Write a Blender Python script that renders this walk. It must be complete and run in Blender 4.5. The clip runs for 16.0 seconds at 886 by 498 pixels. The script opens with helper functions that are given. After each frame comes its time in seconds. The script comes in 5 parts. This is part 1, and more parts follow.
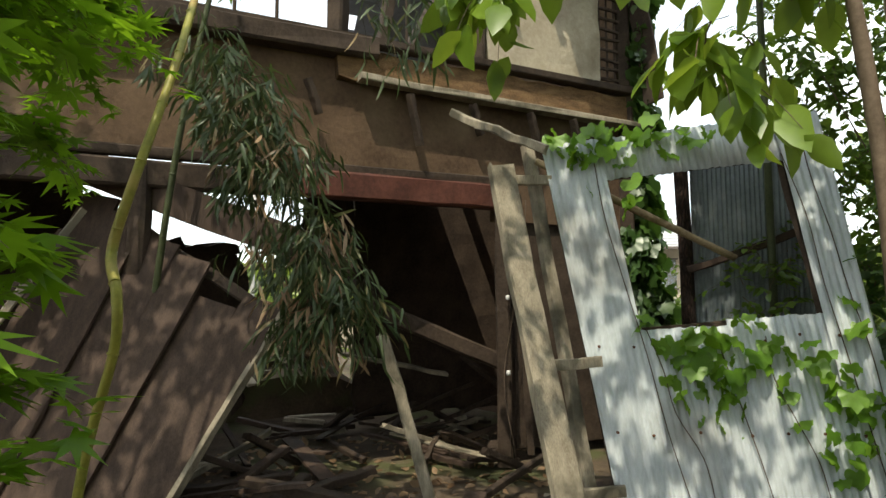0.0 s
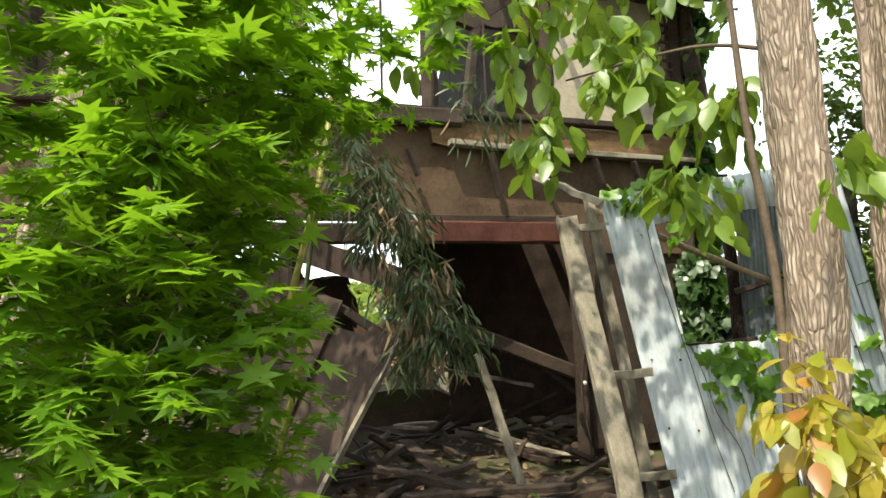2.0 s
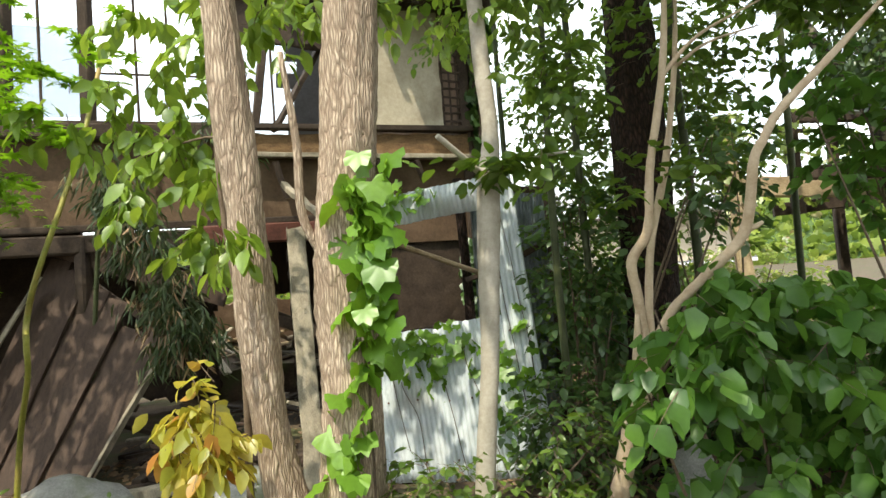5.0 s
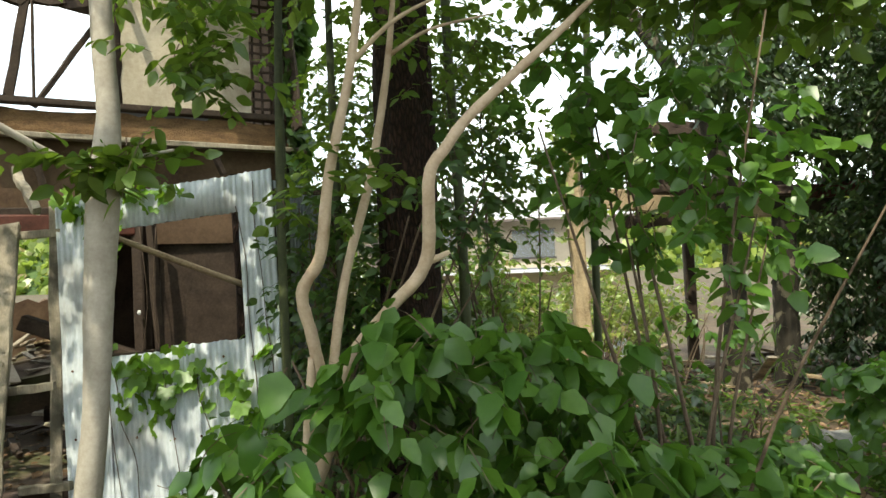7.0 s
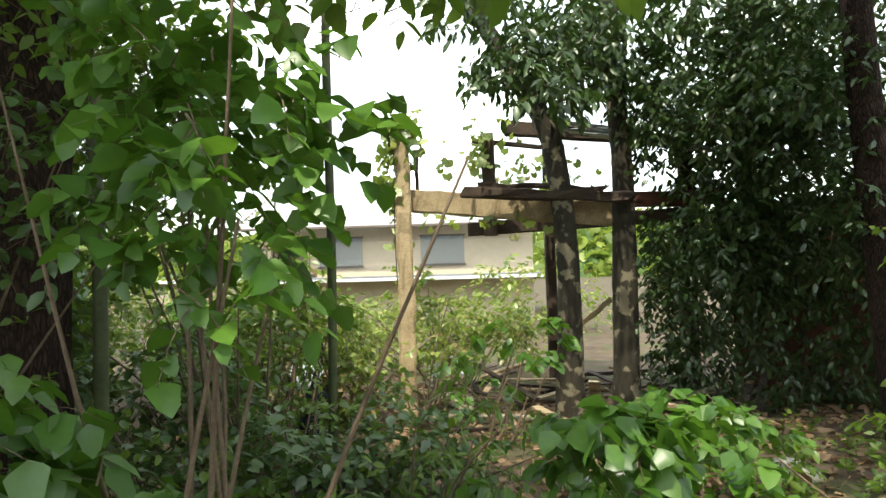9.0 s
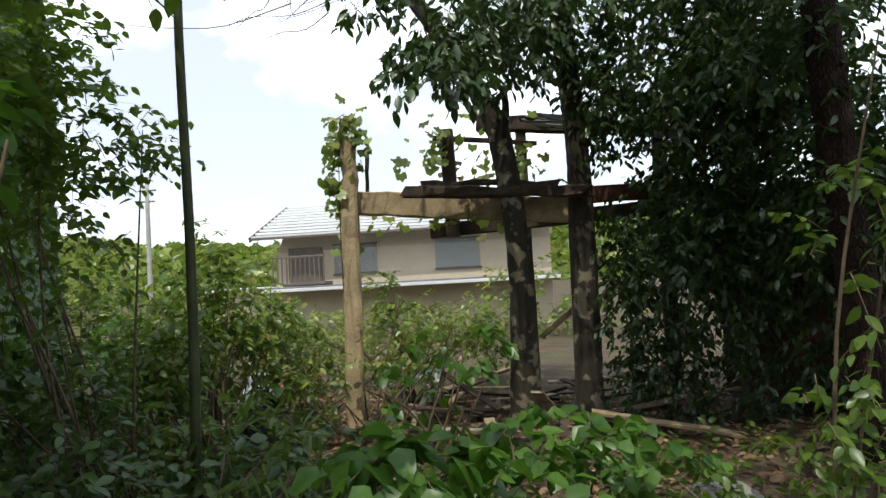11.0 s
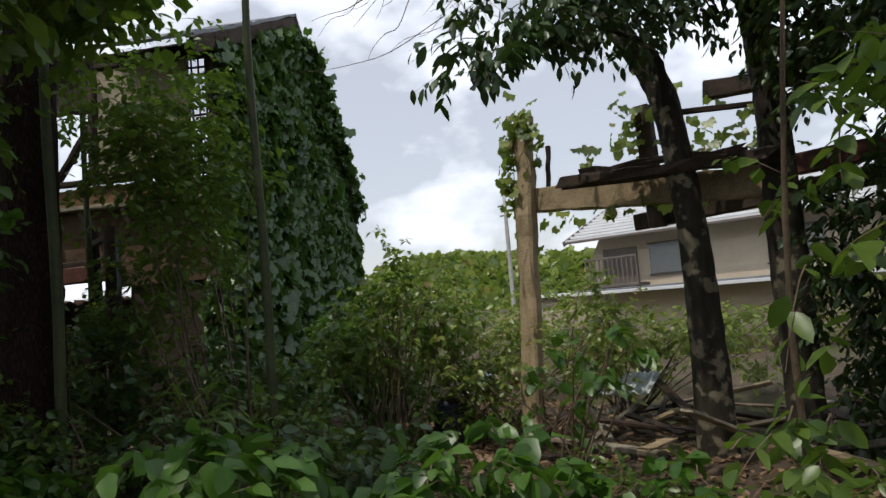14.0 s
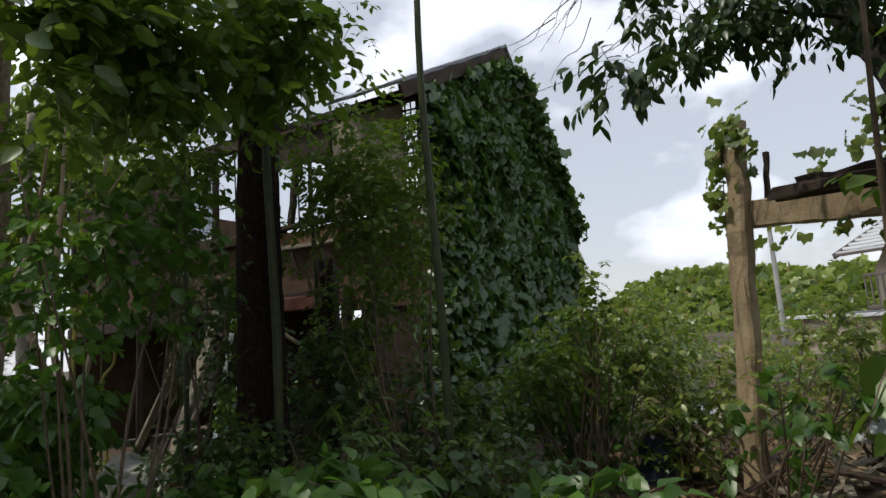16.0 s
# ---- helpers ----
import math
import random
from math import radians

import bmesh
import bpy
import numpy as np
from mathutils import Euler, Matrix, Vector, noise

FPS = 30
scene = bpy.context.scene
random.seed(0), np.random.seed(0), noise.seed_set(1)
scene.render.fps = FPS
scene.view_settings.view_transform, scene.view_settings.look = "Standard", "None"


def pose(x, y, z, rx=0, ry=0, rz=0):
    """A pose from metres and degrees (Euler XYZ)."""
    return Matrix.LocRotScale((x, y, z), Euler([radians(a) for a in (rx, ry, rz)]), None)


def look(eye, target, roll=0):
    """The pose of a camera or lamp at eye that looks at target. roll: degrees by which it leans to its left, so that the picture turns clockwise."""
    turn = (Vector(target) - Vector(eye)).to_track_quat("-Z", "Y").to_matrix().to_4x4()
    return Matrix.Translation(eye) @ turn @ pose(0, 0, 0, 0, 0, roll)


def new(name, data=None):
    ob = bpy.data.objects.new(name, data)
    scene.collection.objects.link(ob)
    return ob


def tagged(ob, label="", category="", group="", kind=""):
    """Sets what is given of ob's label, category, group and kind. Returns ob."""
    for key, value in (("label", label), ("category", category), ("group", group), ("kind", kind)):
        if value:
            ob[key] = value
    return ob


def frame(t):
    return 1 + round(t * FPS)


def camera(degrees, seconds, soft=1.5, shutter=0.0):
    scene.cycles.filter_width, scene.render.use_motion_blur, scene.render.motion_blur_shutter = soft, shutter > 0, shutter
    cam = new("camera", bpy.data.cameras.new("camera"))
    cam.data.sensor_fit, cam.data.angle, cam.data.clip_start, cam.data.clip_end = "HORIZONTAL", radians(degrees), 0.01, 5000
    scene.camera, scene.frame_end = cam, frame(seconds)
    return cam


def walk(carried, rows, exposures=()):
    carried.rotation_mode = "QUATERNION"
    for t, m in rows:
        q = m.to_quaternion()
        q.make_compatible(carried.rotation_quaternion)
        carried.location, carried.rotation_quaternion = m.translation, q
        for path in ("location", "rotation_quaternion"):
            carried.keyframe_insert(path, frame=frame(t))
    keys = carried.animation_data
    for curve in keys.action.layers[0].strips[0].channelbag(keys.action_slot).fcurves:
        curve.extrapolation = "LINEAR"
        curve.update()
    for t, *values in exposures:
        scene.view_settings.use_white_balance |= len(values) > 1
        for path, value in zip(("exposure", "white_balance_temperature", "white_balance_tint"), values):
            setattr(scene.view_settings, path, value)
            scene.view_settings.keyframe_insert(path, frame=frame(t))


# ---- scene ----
cam = camera(70.0, 16.0)
PATH = [
    (0, (0.162, -0.454, 1.462), (-0.087, 1.522, 1.65), -0.1),
    (0.5, (0.286, -0.655, 1.473), (-0.163, 1.285, 1.654), 0.5),
    (1, (0.273, -0.867, 1.513), (-0.293, 1.044, 1.687), 0.7),
    (1.5, (0.259, -1.209, 1.557), (-0.295, 0.702, 1.762), 0.3),
    (2, (0.331, -1.473, 1.542), (-0.176, 0.447, 1.776), -1.7),
    (2.5, (0.581, -1.858, 1.554), (0.025, 0.054, 1.74), -3.8),
    (3, (0.849, -2.069, 1.536), (0.287, -0.154, 1.669), -5.6),
    (3.5, (1.295, -2.079, 1.541), (0.686, -0.178, 1.658), -5.6),
    (4, (1.673, -2.022, 1.633), (1.163, -0.09, 1.734), -5.2),
    (4.2, (1.852, -2.001, 1.661), (1.348, -0.068, 1.765), -5.2),
    (6.5, (3.247, -1.124, 1.853), (2.988, 0.858, 1.915), -2.1),
    (7, (3.526, -0.924, 1.851), (3.315, 1.064, 1.912), -2.3),
    (7.2, (3.714, -0.838, 1.802), (3.506, 1.149, 1.882), -2.3),
    (7.5, (3.851, -0.607, 1.87), (3.726, 1.389, 1.925), -2.0),
    (8, (4.248, -0.397, 1.846), (4.213, 1.6, 1.932), -1.6),
    (8.5, (4.587, -0.089, 1.88), (4.571, 1.91, 1.961), -1.0),
    (9, (5.072, 0.023, 1.86), (4.998, 2.021, 1.93), -1.6),
    (11.3, (6.308, 0.603, 1.814), (6.053, 2.585, 1.905), -2.5),
    (11.5, (6.437, 0.669, 1.789), (6.172, 2.649, 1.891), -1.8),
    (12, (6.865, 0.828, 1.722), (6.54, 2.799, 1.832), -3.0),
    (12.5, (7.255, 0.99, 1.733), (6.656, 2.895, 1.851), -4.0),
    (12.8, (7.537, 0.96, 1.644), (6.677, 2.759, 1.803), -3.9),
    (13, (7.575, 1.134, 1.598), (6.629, 2.886, 1.781), -3.4),
    (13.5, (7.815, 1.386, 1.576), (6.683, 3.024, 1.762), -5.0),
    (14, (7.977, 1.584, 1.653), (6.69, 3.105, 1.831), -4.7),
    (14.5, (8.056, 1.76, 1.654), (6.636, 3.151, 1.873), -4.8),
    (15, (8.215, 1.921, 1.668), (6.638, 3.125, 1.919), -3.9),
    (15.5, (8.322, 1.986, 1.691), (6.617, 2.997, 1.96), -3.2),
    (16, (8.338, 2.03, 1.692), (6.582, 2.941, 1.982), -3.9),
]

EXPO = [(0, -0.1, 7400, 6), (1.5, 0.45, 7250, 6), (4.2, 0.45, 7250, 6), (6.3, 0.22, 7350, 4), (8, 0.45, 7250, 4), (9.2, 0.42, 7300, 4), (11.3, -0.8, 6750, 9), (13, -1.06, 6750, 11), (14, -1.2, 6750, 12), (16, -1.22, 6750, 12)]
walk(cam, [(t, look(eye, target, roll)) for t, eye, target, roll in PATH], EXPO)

# ---- world and sun ----
SUN_AZ, SUN_EL = 193.0, 61.0   # compass degrees from +y clockwise, height
world = bpy.data.worlds.new("sky")
scene.world = world
world.use_nodes = True
wn, wl = world.node_tree.nodes, world.node_tree.links
sky = wn.new("ShaderNodeTexSky")
sky.sky_type, sky.sun_disc = 'NISHITA', False
sky.sun_elevation, sky.sun_rotation = radians(SUN_EL), radians(SUN_AZ)
sky.air_density, sky.dust_density = 1.2, 1.0
tc = wn.new("ShaderNodeTexCoord")
sq = wn.new("ShaderNodeMapping")
sq.inputs["Scale"].default_value = (1, 1, 1.7)
cn = wn.new("ShaderNodeTexNoise")
cn.inputs["Scale"].default_value, cn.inputs["Detail"].default_value, cn.inputs["Roughness"].default_value = 3.6, 9, 0.5
cr = wn.new("ShaderNodeValToRGB")
cr.color_ramp.elements[0].position, cr.color_ramp.elements[1].position = 0.5, 0.7
cr.color_ramp.elements[0].color = (0.34, 0.34, 0.34, 1)
mixc = wn.new("ShaderNodeMixRGB")
mixc.inputs["Color2"].default_value = (22.0, 23.6, 26.5, 1)
wl.new(tc.outputs["Generated"], sq.inputs["Vector"])
wl.new(sq.outputs["Vector"], cn.inputs["Vector"])
wl.new(cn.outputs["Fac"], cr.inputs["Fac"])
wl.new(cr.outputs["Color"], mixc.inputs["Fac"])
wl.new(sky.outputs["Color"], mixc.inputs["Color1"])
wl.new(mixc.outputs["Color"], wn["Background"].inputs["Color"])
wn["Background"].inputs["Strength"].default_value = 0.15
sun = new("sun", bpy.data.lights.new("sun", 'SUN'))
sun.data.energy, sun.data.angle, sun.data.color = 4.6, radians(0.53), (1.0, 0.95, 0.86)
sun.matrix_world = look((math.sin(radians(SUN_AZ)) * 30, math.cos(radians(SUN_AZ)) * 30, 30 * math.tan(radians(SUN_EL))), (0, 0, 0))


# ---- materials ----
def material(name, c1, c2, scale=8.0, rough=0.8, bump=0.3, metal=0.0, stretch=(1, 1, 1), c3=None, island=0.0, fine=6.0, spec=0.3, spots=(0.5, 0.62)):
    m = bpy.data.materials.new(name)
    m.use_nodes = True
    n, l = m.node_tree.nodes, m.node_tree.links
    b = n["Principled BSDF"]
    co = n.new("ShaderNodeTexCoord")
    mp = n.new("ShaderNodeMapping")
    mp.inputs["Scale"].default_value = stretch
    l.new(co.outputs["Object"], mp.inputs["Vector"])
    big, small = n.new("ShaderNodeTexNoise"), n.new("ShaderNodeTexNoise")
    big.inputs["Scale"].default_value, big.inputs["Detail"].default_value = scale, 6
    small.inputs["Scale"].default_value, small.inputs["Detail"].default_value = scale * fine, 8
    small.inputs["Roughness"].default_value = 0.7
    l.new(mp.outputs["Vector"], big.inputs["Vector"])
    l.new(mp.outputs["Vector"], small.inputs["Vector"])
    r = n.new("ShaderNodeValToRGB")
    r.color_ramp.elements[0].position, r.color_ramp.elements[1].position = 0.33, 0.67
    r.color_ramp.elements[0].color, r.color_ramp.elements[1].color = (*c1, 1), (*c2, 1)
    ad = n.new("ShaderNodeMath")
    ad.operation = 'MULTIPLY_ADD'
    ad.inputs[1].default_value = 0.5
    sc = n.new("ShaderNodeMath")
    sc.operation = 'MULTIPLY'
    sc.inputs[1].default_value = 0.5
    l.new(big.outputs["Fac"], sc.inputs[0])
    l.new(small.outputs["Fac"], ad.inputs[0])
    l.new(sc.outputs[0], ad.inputs[2])
    l.new(ad.outputs[0], r.inputs["Fac"])
    out = r.outputs["Color"]
    if c3:
        third = n.new("ShaderNodeTexNoise")
        third.inputs["Scale"].default_value, third.inputs["Detail"].default_value = scale * 0.45, 7
        l.new(co.outputs["Object"], third.inputs["Vector"])
        rr = n.new("ShaderNodeValToRGB")
        rr.color_ramp.elements[0].position, rr.color_ramp.elements[1].position = spots
        l.new(third.outputs["Fac"], rr.inputs["Fac"])
        mx = n.new("ShaderNodeMixRGB")
        mx.inputs["Color2"].default_value = (*c3, 1)
        l.new(rr.outputs["Color"], mx.inputs["Fac"])
        l.new(out, mx.inputs["Color1"])
        out = mx.outputs["Color"]
    if island:
        g, hs, mm = n.new("ShaderNodeNewGeometry"), n.new("ShaderNodeHueSaturation"), n.new("ShaderNodeMapRange")
        mm.inputs["To Min"].default_value, mm.inputs["To Max"].default_value = 1 - island, 1 + island
        l.new(g.outputs["Random Per Island"], mm.inputs["Value"])
        l.new(mm.outputs["Result"], hs.inputs["Value"])
        l.new(out, hs.inputs["Color"])
        out = hs.outputs["Color"]
    l.new(out, b.inputs["Base Color"])
    b.inputs["Roughness"].default_value, b.inputs["Metallic"].default_value = rough, metal
    b.inputs["Specular IOR Level"].default_value = spec
    bp = n.new("ShaderNodeBump")
    bp.inputs["Strength"].default_value, bp.inputs["Distance"].default_value = bump, 0.02
    l.new(ad.outputs[0], bp.inputs["Height"])
    l.new(bp.outputs["Normal"], b.inputs["Normal"])
    return m


def leaf_material(name, dark, light, back=(0.25, 0.4, 0.05), gloss=0.05, through_light=0.42, rough=0.38, odd=None):
    """Thin leaf: diffuse and translucent with a little gloss; every leaf has its own shade."""
    m = bpy.data.materials.new(name)
    m.use_nodes = True
    n, l = m.node_tree.nodes, m.node_tree.links
    n.remove(n["Principled BSDF"])
    g, r = n.new("ShaderNodeNewGeometry"), n.new("ShaderNodeValToRGB")
    r.color_ramp.elements[0].color, r.color_ramp.elements[1].color = (*dark, 1), (*light, 1)
    if odd:
        r.color_ramp.elements[1].position = 0.86
        for at, col in ((0.92, odd), (0.97, dark)):
            el = r.color_ramp.elements.new(at)
            el.color = (*col, 1)
    l.new(g.outputs["Random Per Island"], r.inputs["Fac"])
    co, no = n.new("ShaderNodeTexCoord"), n.new("ShaderNodeTexNoise")
    no.inputs["Scale"].default_value, no.inputs["Detail"].default_value = 45, 4
    l.new(co.outputs["Object"], no.inputs["Vector"])
    hs, mr = n.new("ShaderNodeHueSaturation"), n.new("ShaderNodeMapRange")
    mr.inputs["To Min"].default_value, mr.inputs["To Max"].default_value = 0.7, 1.3
    l.new(no.outputs["Fac"], mr.inputs["Value"])
    l.new(mr.outputs["Result"], hs.inputs["Value"])
    l.new(r.outputs["Color"], hs.inputs["Color"])
    d, tr, gl = n.new("ShaderNodeBsdfDiffuse"), n.new("ShaderNodeBsdfTranslucent"), n.new("ShaderNodeBsdfGlossy")
    gl.inputs["Roughness"].default_value = rough
    gl.inputs["Color"].default_value = (0.8, 0.85, 0.8, 1)
    l.new(hs.outputs["Color"], d.inputs["Color"])
    tint = n.new("ShaderNodeMixRGB")
    tint.inputs["Fac"].default_value = 0.6
    tint.inputs["Color2"].default_value = (*back, 1)
    l.new(hs.outputs["Color"], tint.inputs["Color1"])
    l.new(tint.outputs["Color"], tr.inputs["Color"])
    m1, m2 = n.new("ShaderNodeMixShader"), n.new("ShaderNodeMixShader")
    m1.inputs["Fac"].default_value, m2.inputs["Fac"].default_value = through_light, gloss
    l.new(d.outputs[0], m1.inputs[1])
    l.new(tr.outputs[0], m1.inputs[2])
    l.new(m1.outputs[0], m2.inputs[1])
    l.new(gl.outputs[0], m2.inputs[2])
    l.new(m2.outputs[0], n["Material Output"].inputs["Surface"])
    return m


def bark_material(name, crack, ridge, plate=26.0, squash=0.3, depth=0.9):
    """Bark of upright plates with dark cracks between them."""
    m = material(name, crack, ridge, 11, 0.95, 0.4, stretch=(1.5, 1.5, 0.6), fine=4)
    n, l = m.node_tree.nodes, m.node_tree.links
    b = n["Principled BSDF"]
    co, mp, vo = n.new("ShaderNodeTexCoord"), n.new("ShaderNodeMapping"), n.new("ShaderNodeTexVoronoi")
    wob, mixv = n.new("ShaderNodeTexNoise"), n.new("ShaderNodeMixRGB")
    wob.inputs["Scale"].default_value = 9
    mixv.inputs["Fac"].default_value = 0.025
    l.new(co.outputs["Object"], wob.inputs["Vector"])
    l.new(co.outputs["Object"], mixv.inputs["Color1"])
    l.new(wob.outputs["Color"], mixv.inputs["Color2"])
    mp.inputs["Scale"].default_value = (1, 1, squash)
    l.new(mixv.outputs["Color"], mp.inputs["Vector"])
    vo.feature = 'DISTANCE_TO_EDGE'
    vo.inputs["Scale"].default_value = plate
    l.new(mp.outputs["Vector"], vo.inputs["Vector"])
    r = n.new("ShaderNodeValToRGB")
    r.color_ramp.elements[0].position, r.color_ramp.elements[1].position = 0.0, 0.3
    l.new(vo.outputs["Distance"], r.inputs["Fac"])
    mx = n.new("ShaderNodeMixRGB")
    mx.inputs["Color1"].default_value = (*(c * 0.7 for c in crack), 1)
    l.new(r.outputs["Color"], mx.inputs["Fac"])
    l.new(b.inputs["Base Color"].links[0].from_socket, mx.inputs["Color2"])
    l.new(mx.outputs["Color"], b.inputs["Base Color"])
    bp = n.new("ShaderNodeBump")
    bp.inputs["Strength"].default_value, bp.inputs["Distance"].default_value = depth, 0.012
    l.new(r.outputs["Color"], bp.inputs["Height"])
    l.new(b.inputs["Normal"].links[0].from_socket, bp.inputs["Normal"])
    l.new(bp.outputs["Normal"], b.inputs["Normal"])
    return m


M_SOIL = material("leaf-strewn soil", (0.035, 0.025, 0.017), (0.13, 0.095, 0.062), 3, 0.95, 0.8, c3=(0.07, 0.075, 0.03), fine=9)
M_WOOD_DARK = material("old dark timber", (0.018, 0.012, 0.009), (0.075, 0.052, 0.036), 5, 0.85, 0.5, stretch=(1, 1, 1), fine=7)
M_WOOD_BROWN = material("brown boards", (0.026, 0.017, 0.012), (0.085, 0.056, 0.041), 4, 0.8, 0.35, stretch=(6, 6, 0.5), island=0.3)
M_WOOD_GREY = material("weathered grey timber", (0.17, 0.145, 0.105), (0.42, 0.37, 0.28), 6, 0.85, 0.6, stretch=(3, 3, 0.5), fine=8, c3=(0.1, 0.09, 0.065))
M_WOOD_TAN = material("sunlit tan timber", (0.19, 0.135, 0.075), (0.46, 0.36, 0.22), 6, 0.8, 0.5, fine=8)
M_WOOD_RED = material("red-brown timber", (0.045, 0.014, 0.009), (0.13, 0.045, 0.03), 6, 0.6, 0.35)
M_MUD = material("brown mud wall", (0.06, 0.036, 0.022), (0.15, 0.098, 0.06), 2.2, 0.95, 0.7, c3=(0.22, 0.16, 0.1), fine=12, spots=(0.55, 0.75))
M_STRAW = material("mud and straw", (0.07, 0.04, 0.02), (0.26, 0.16, 0.08), 7, 0.97, 1.0, stretch=(1, 1, 3), fine=8)
M_PLASTER = material("dirty cream plaster", (0.3, 0.255, 0.18), (0.5, 0.445, 0.34), 2.5, 0.9, 0.35, c3=(0.17, 0.135, 0.09), fine=10)
M_PLASTER_FAR = material("beige house plaster", (0.5, 0.42, 0.31), (0.6, 0.51, 0.39), 1.0, 0.9, 0.1)
M_TIN_WHITE = material("white painted corrugated iron", (0.36, 0.41, 0.43), (0.6, 0.65, 0.67), 3, 0.6, 0.12, stretch=(3, 3, 0.6), c3=(0.24, 0.23, 0.2), fine=9, spots=(0.56, 0.76))
M_TIN_GREY = material("grey-green corrugated iron", (0.12, 0.145, 0.15), (0.24, 0.275, 0.28), 3, 0.5, 0.15, metal=0.2, c3=(0.1, 0.08, 0.06), spots=(0.58, 0.75))
M_RUST = material("rusty corrugated iron", (0.16, 0.05, 0.022), (0.42, 0.19, 0.1), 6, 0.9, 0.3, c3=(0.5, 0.43, 0.38))
M_NAIL = material("rusty nail", (0.06, 0.025, 0.015), (0.14, 0.06, 0.03), 40, 0.8, 0.2)
M_BARK_GREY = bark_material("grey-brown ridged bark", (0.34, 0.25, 0.18), (0.64, 0.53, 0.41), 72, 0.12, 0.6)
M_BARK_PALE = material("smooth pale bark", (0.3, 0.265, 0.21), (0.5, 0.46, 0.385), 7, 0.8, 0.25, c3=(0.2, 0.18, 0.13), spots=(0.58, 0.72))
M_BARK_CREAM = material("cream twig bark", (0.42, 0.31, 0.2), (0.62, 0.5, 0.36), 12, 0.75, 0.2, c3=(0.3, 0.2, 0.12), spots=(0.6, 0.75))
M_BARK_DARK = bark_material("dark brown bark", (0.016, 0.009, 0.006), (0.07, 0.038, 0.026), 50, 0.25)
# The pale c3 spots paint sun flecks into the bark colour.
M_BARK_FLECKED = material("dark bark with painted sun flecks", (0.016, 0.013, 0.009), (0.055, 0.048, 0.034), 15, 0.9, 0.8, c3=(0.2, 0.175, 0.12), spots=(0.56, 0.62), fine=9, stretch=(1.6, 1.6, 0.55))
M_TWIG = material("brown twig", (0.07, 0.05, 0.032), (0.19, 0.14, 0.095), 12, 0.85, 0.2)
M_BAMBOO = material("yellow-green bamboo", (0.13, 0.135, 0.02), (0.32, 0.3, 0.055), 6, 0.45, 0.1, c3=(0.34, 0.25, 0.07))
M_BAMBOO_DARK = material("dark green bamboo", (0.025, 0.035, 0.014), (0.075, 0.09, 0.035), 6, 0.5, 0.1)
M_ROCK = material("grey granite", (0.17, 0.17, 0.155), (0.44, 0.43, 0.4), 7, 0.92, 1.0, c3=(0.16, 0.17, 0.11), fine=9)
M_TILE = material("grey roof tile", (0.12, 0.13, 0.145), (0.22, 0.23, 0.25), 3, 0.5, 0.2)
M_ROOF_WHITE = material("pale metal roof", (0.6, 0.62, 0.63), (0.72, 0.73, 0.74), 2, 0.5, 0.1)
M_RAIL = material("brown balcony metal", (0.12, 0.1, 0.085), (0.19, 0.16, 0.14), 4, 0.5, 0.1)
M_CONCRETE = material("grey concrete", (0.3, 0.3, 0.28), (0.46, 0.45, 0.42), 3, 0.9, 0.4)
M_WIRE = material("dark vine stem", (0.05, 0.035, 0.025), (0.12, 0.085, 0.06), 20, 0.8, 0.1)
M_SACK = material("dark blue plastic", (0.012, 0.016, 0.03), (0.04, 0.05, 0.085), 8, 0.5, 0.4)
M_PIPE = material("white enamel", (0.6, 0.6, 0.57), (0.75, 0.75, 0.72), 5, 0.4, 0.1)
M_GLASS = bpy.data.materials.new("dusty window glass")
M_GLASS.use_nodes = True
M_GLASS.node_tree.nodes["Principled BSDF"].inputs["Base Color"].default_value = (0.55, 0.62, 0.7, 1)
M_GLASS.node_tree.nodes["Principled BSDF"].inputs["Roughness"].default_value = 0.25
M_GLASS.node_tree.nodes["Principled BSDF"].inputs["Transmission Weight"].default_value = 0.8

L_MAPLE = leaf_material("maple leaf", (0.075, 0.18, 0.012), (0.2, 0.36, 0.03), (0.3, 0.55, 0.02), 0.03, 0.5)
L_OVATE = leaf_material("soft ovate leaf", (0.075, 0.15, 0.012), (0.2, 0.31, 0.035), (0.42, 0.55, 0.06), 0.05, 0.45)
L_YOUNG = leaf_material("reddish young leaf", (0.26, 0.3, 0.03), (0.52, 0.42, 0.08), (0.75, 0.6, 0.1), 0.05, 0.5, odd=(0.42, 0.09, 0.04))
L_VINE = leaf_material("creeper leaf", (0.075, 0.18, 0.018), (0.2, 0.37, 0.045), (0.3, 0.5, 0.03), 0.04, 0.4)
L_HEART = leaf_material("broad shrub leaf", (0.035, 0.1, 0.014), (0.1, 0.21, 0.03), (0.17, 0.36, 0.03), 0.045, 0.35)
L_DARK = leaf_material("glossy evergreen leaf", (0.018, 0.04, 0.012), (0.05, 0.095, 0.025), (0.1, 0.2, 0.02), 0.06, 0.2, 0.35)
L_SHRUB = leaf_material("small shrub leaf", (0.045, 0.1, 0.012), (0.125, 0.2, 0.03), (0.22, 0.36, 0.03), 0.045, 0.38)
L_SUNNY = leaf_material("light green foliage", (0.05, 0.095, 0.014), (0.27, 0.33, 0.06), (0.35, 0.5, 0.08), 0.05, 0.4, odd=(0.32, 0.2, 0.09))
L_BAMBOO = leaf_material("bamboo leaf", (0.022, 0.045, 0.014), (0.075, 0.105, 0.04), (0.14, 0.2, 0.04), 0.045, 0.25, 0.4, odd=(0.3, 0.21, 0.11))
L_IVY = leaf_material("dark wall creeper leaf", (0.025, 0.065, 0.015), (0.07, 0.14, 0.03), (0.15, 0.3, 0.03), 0.07, 0.3)
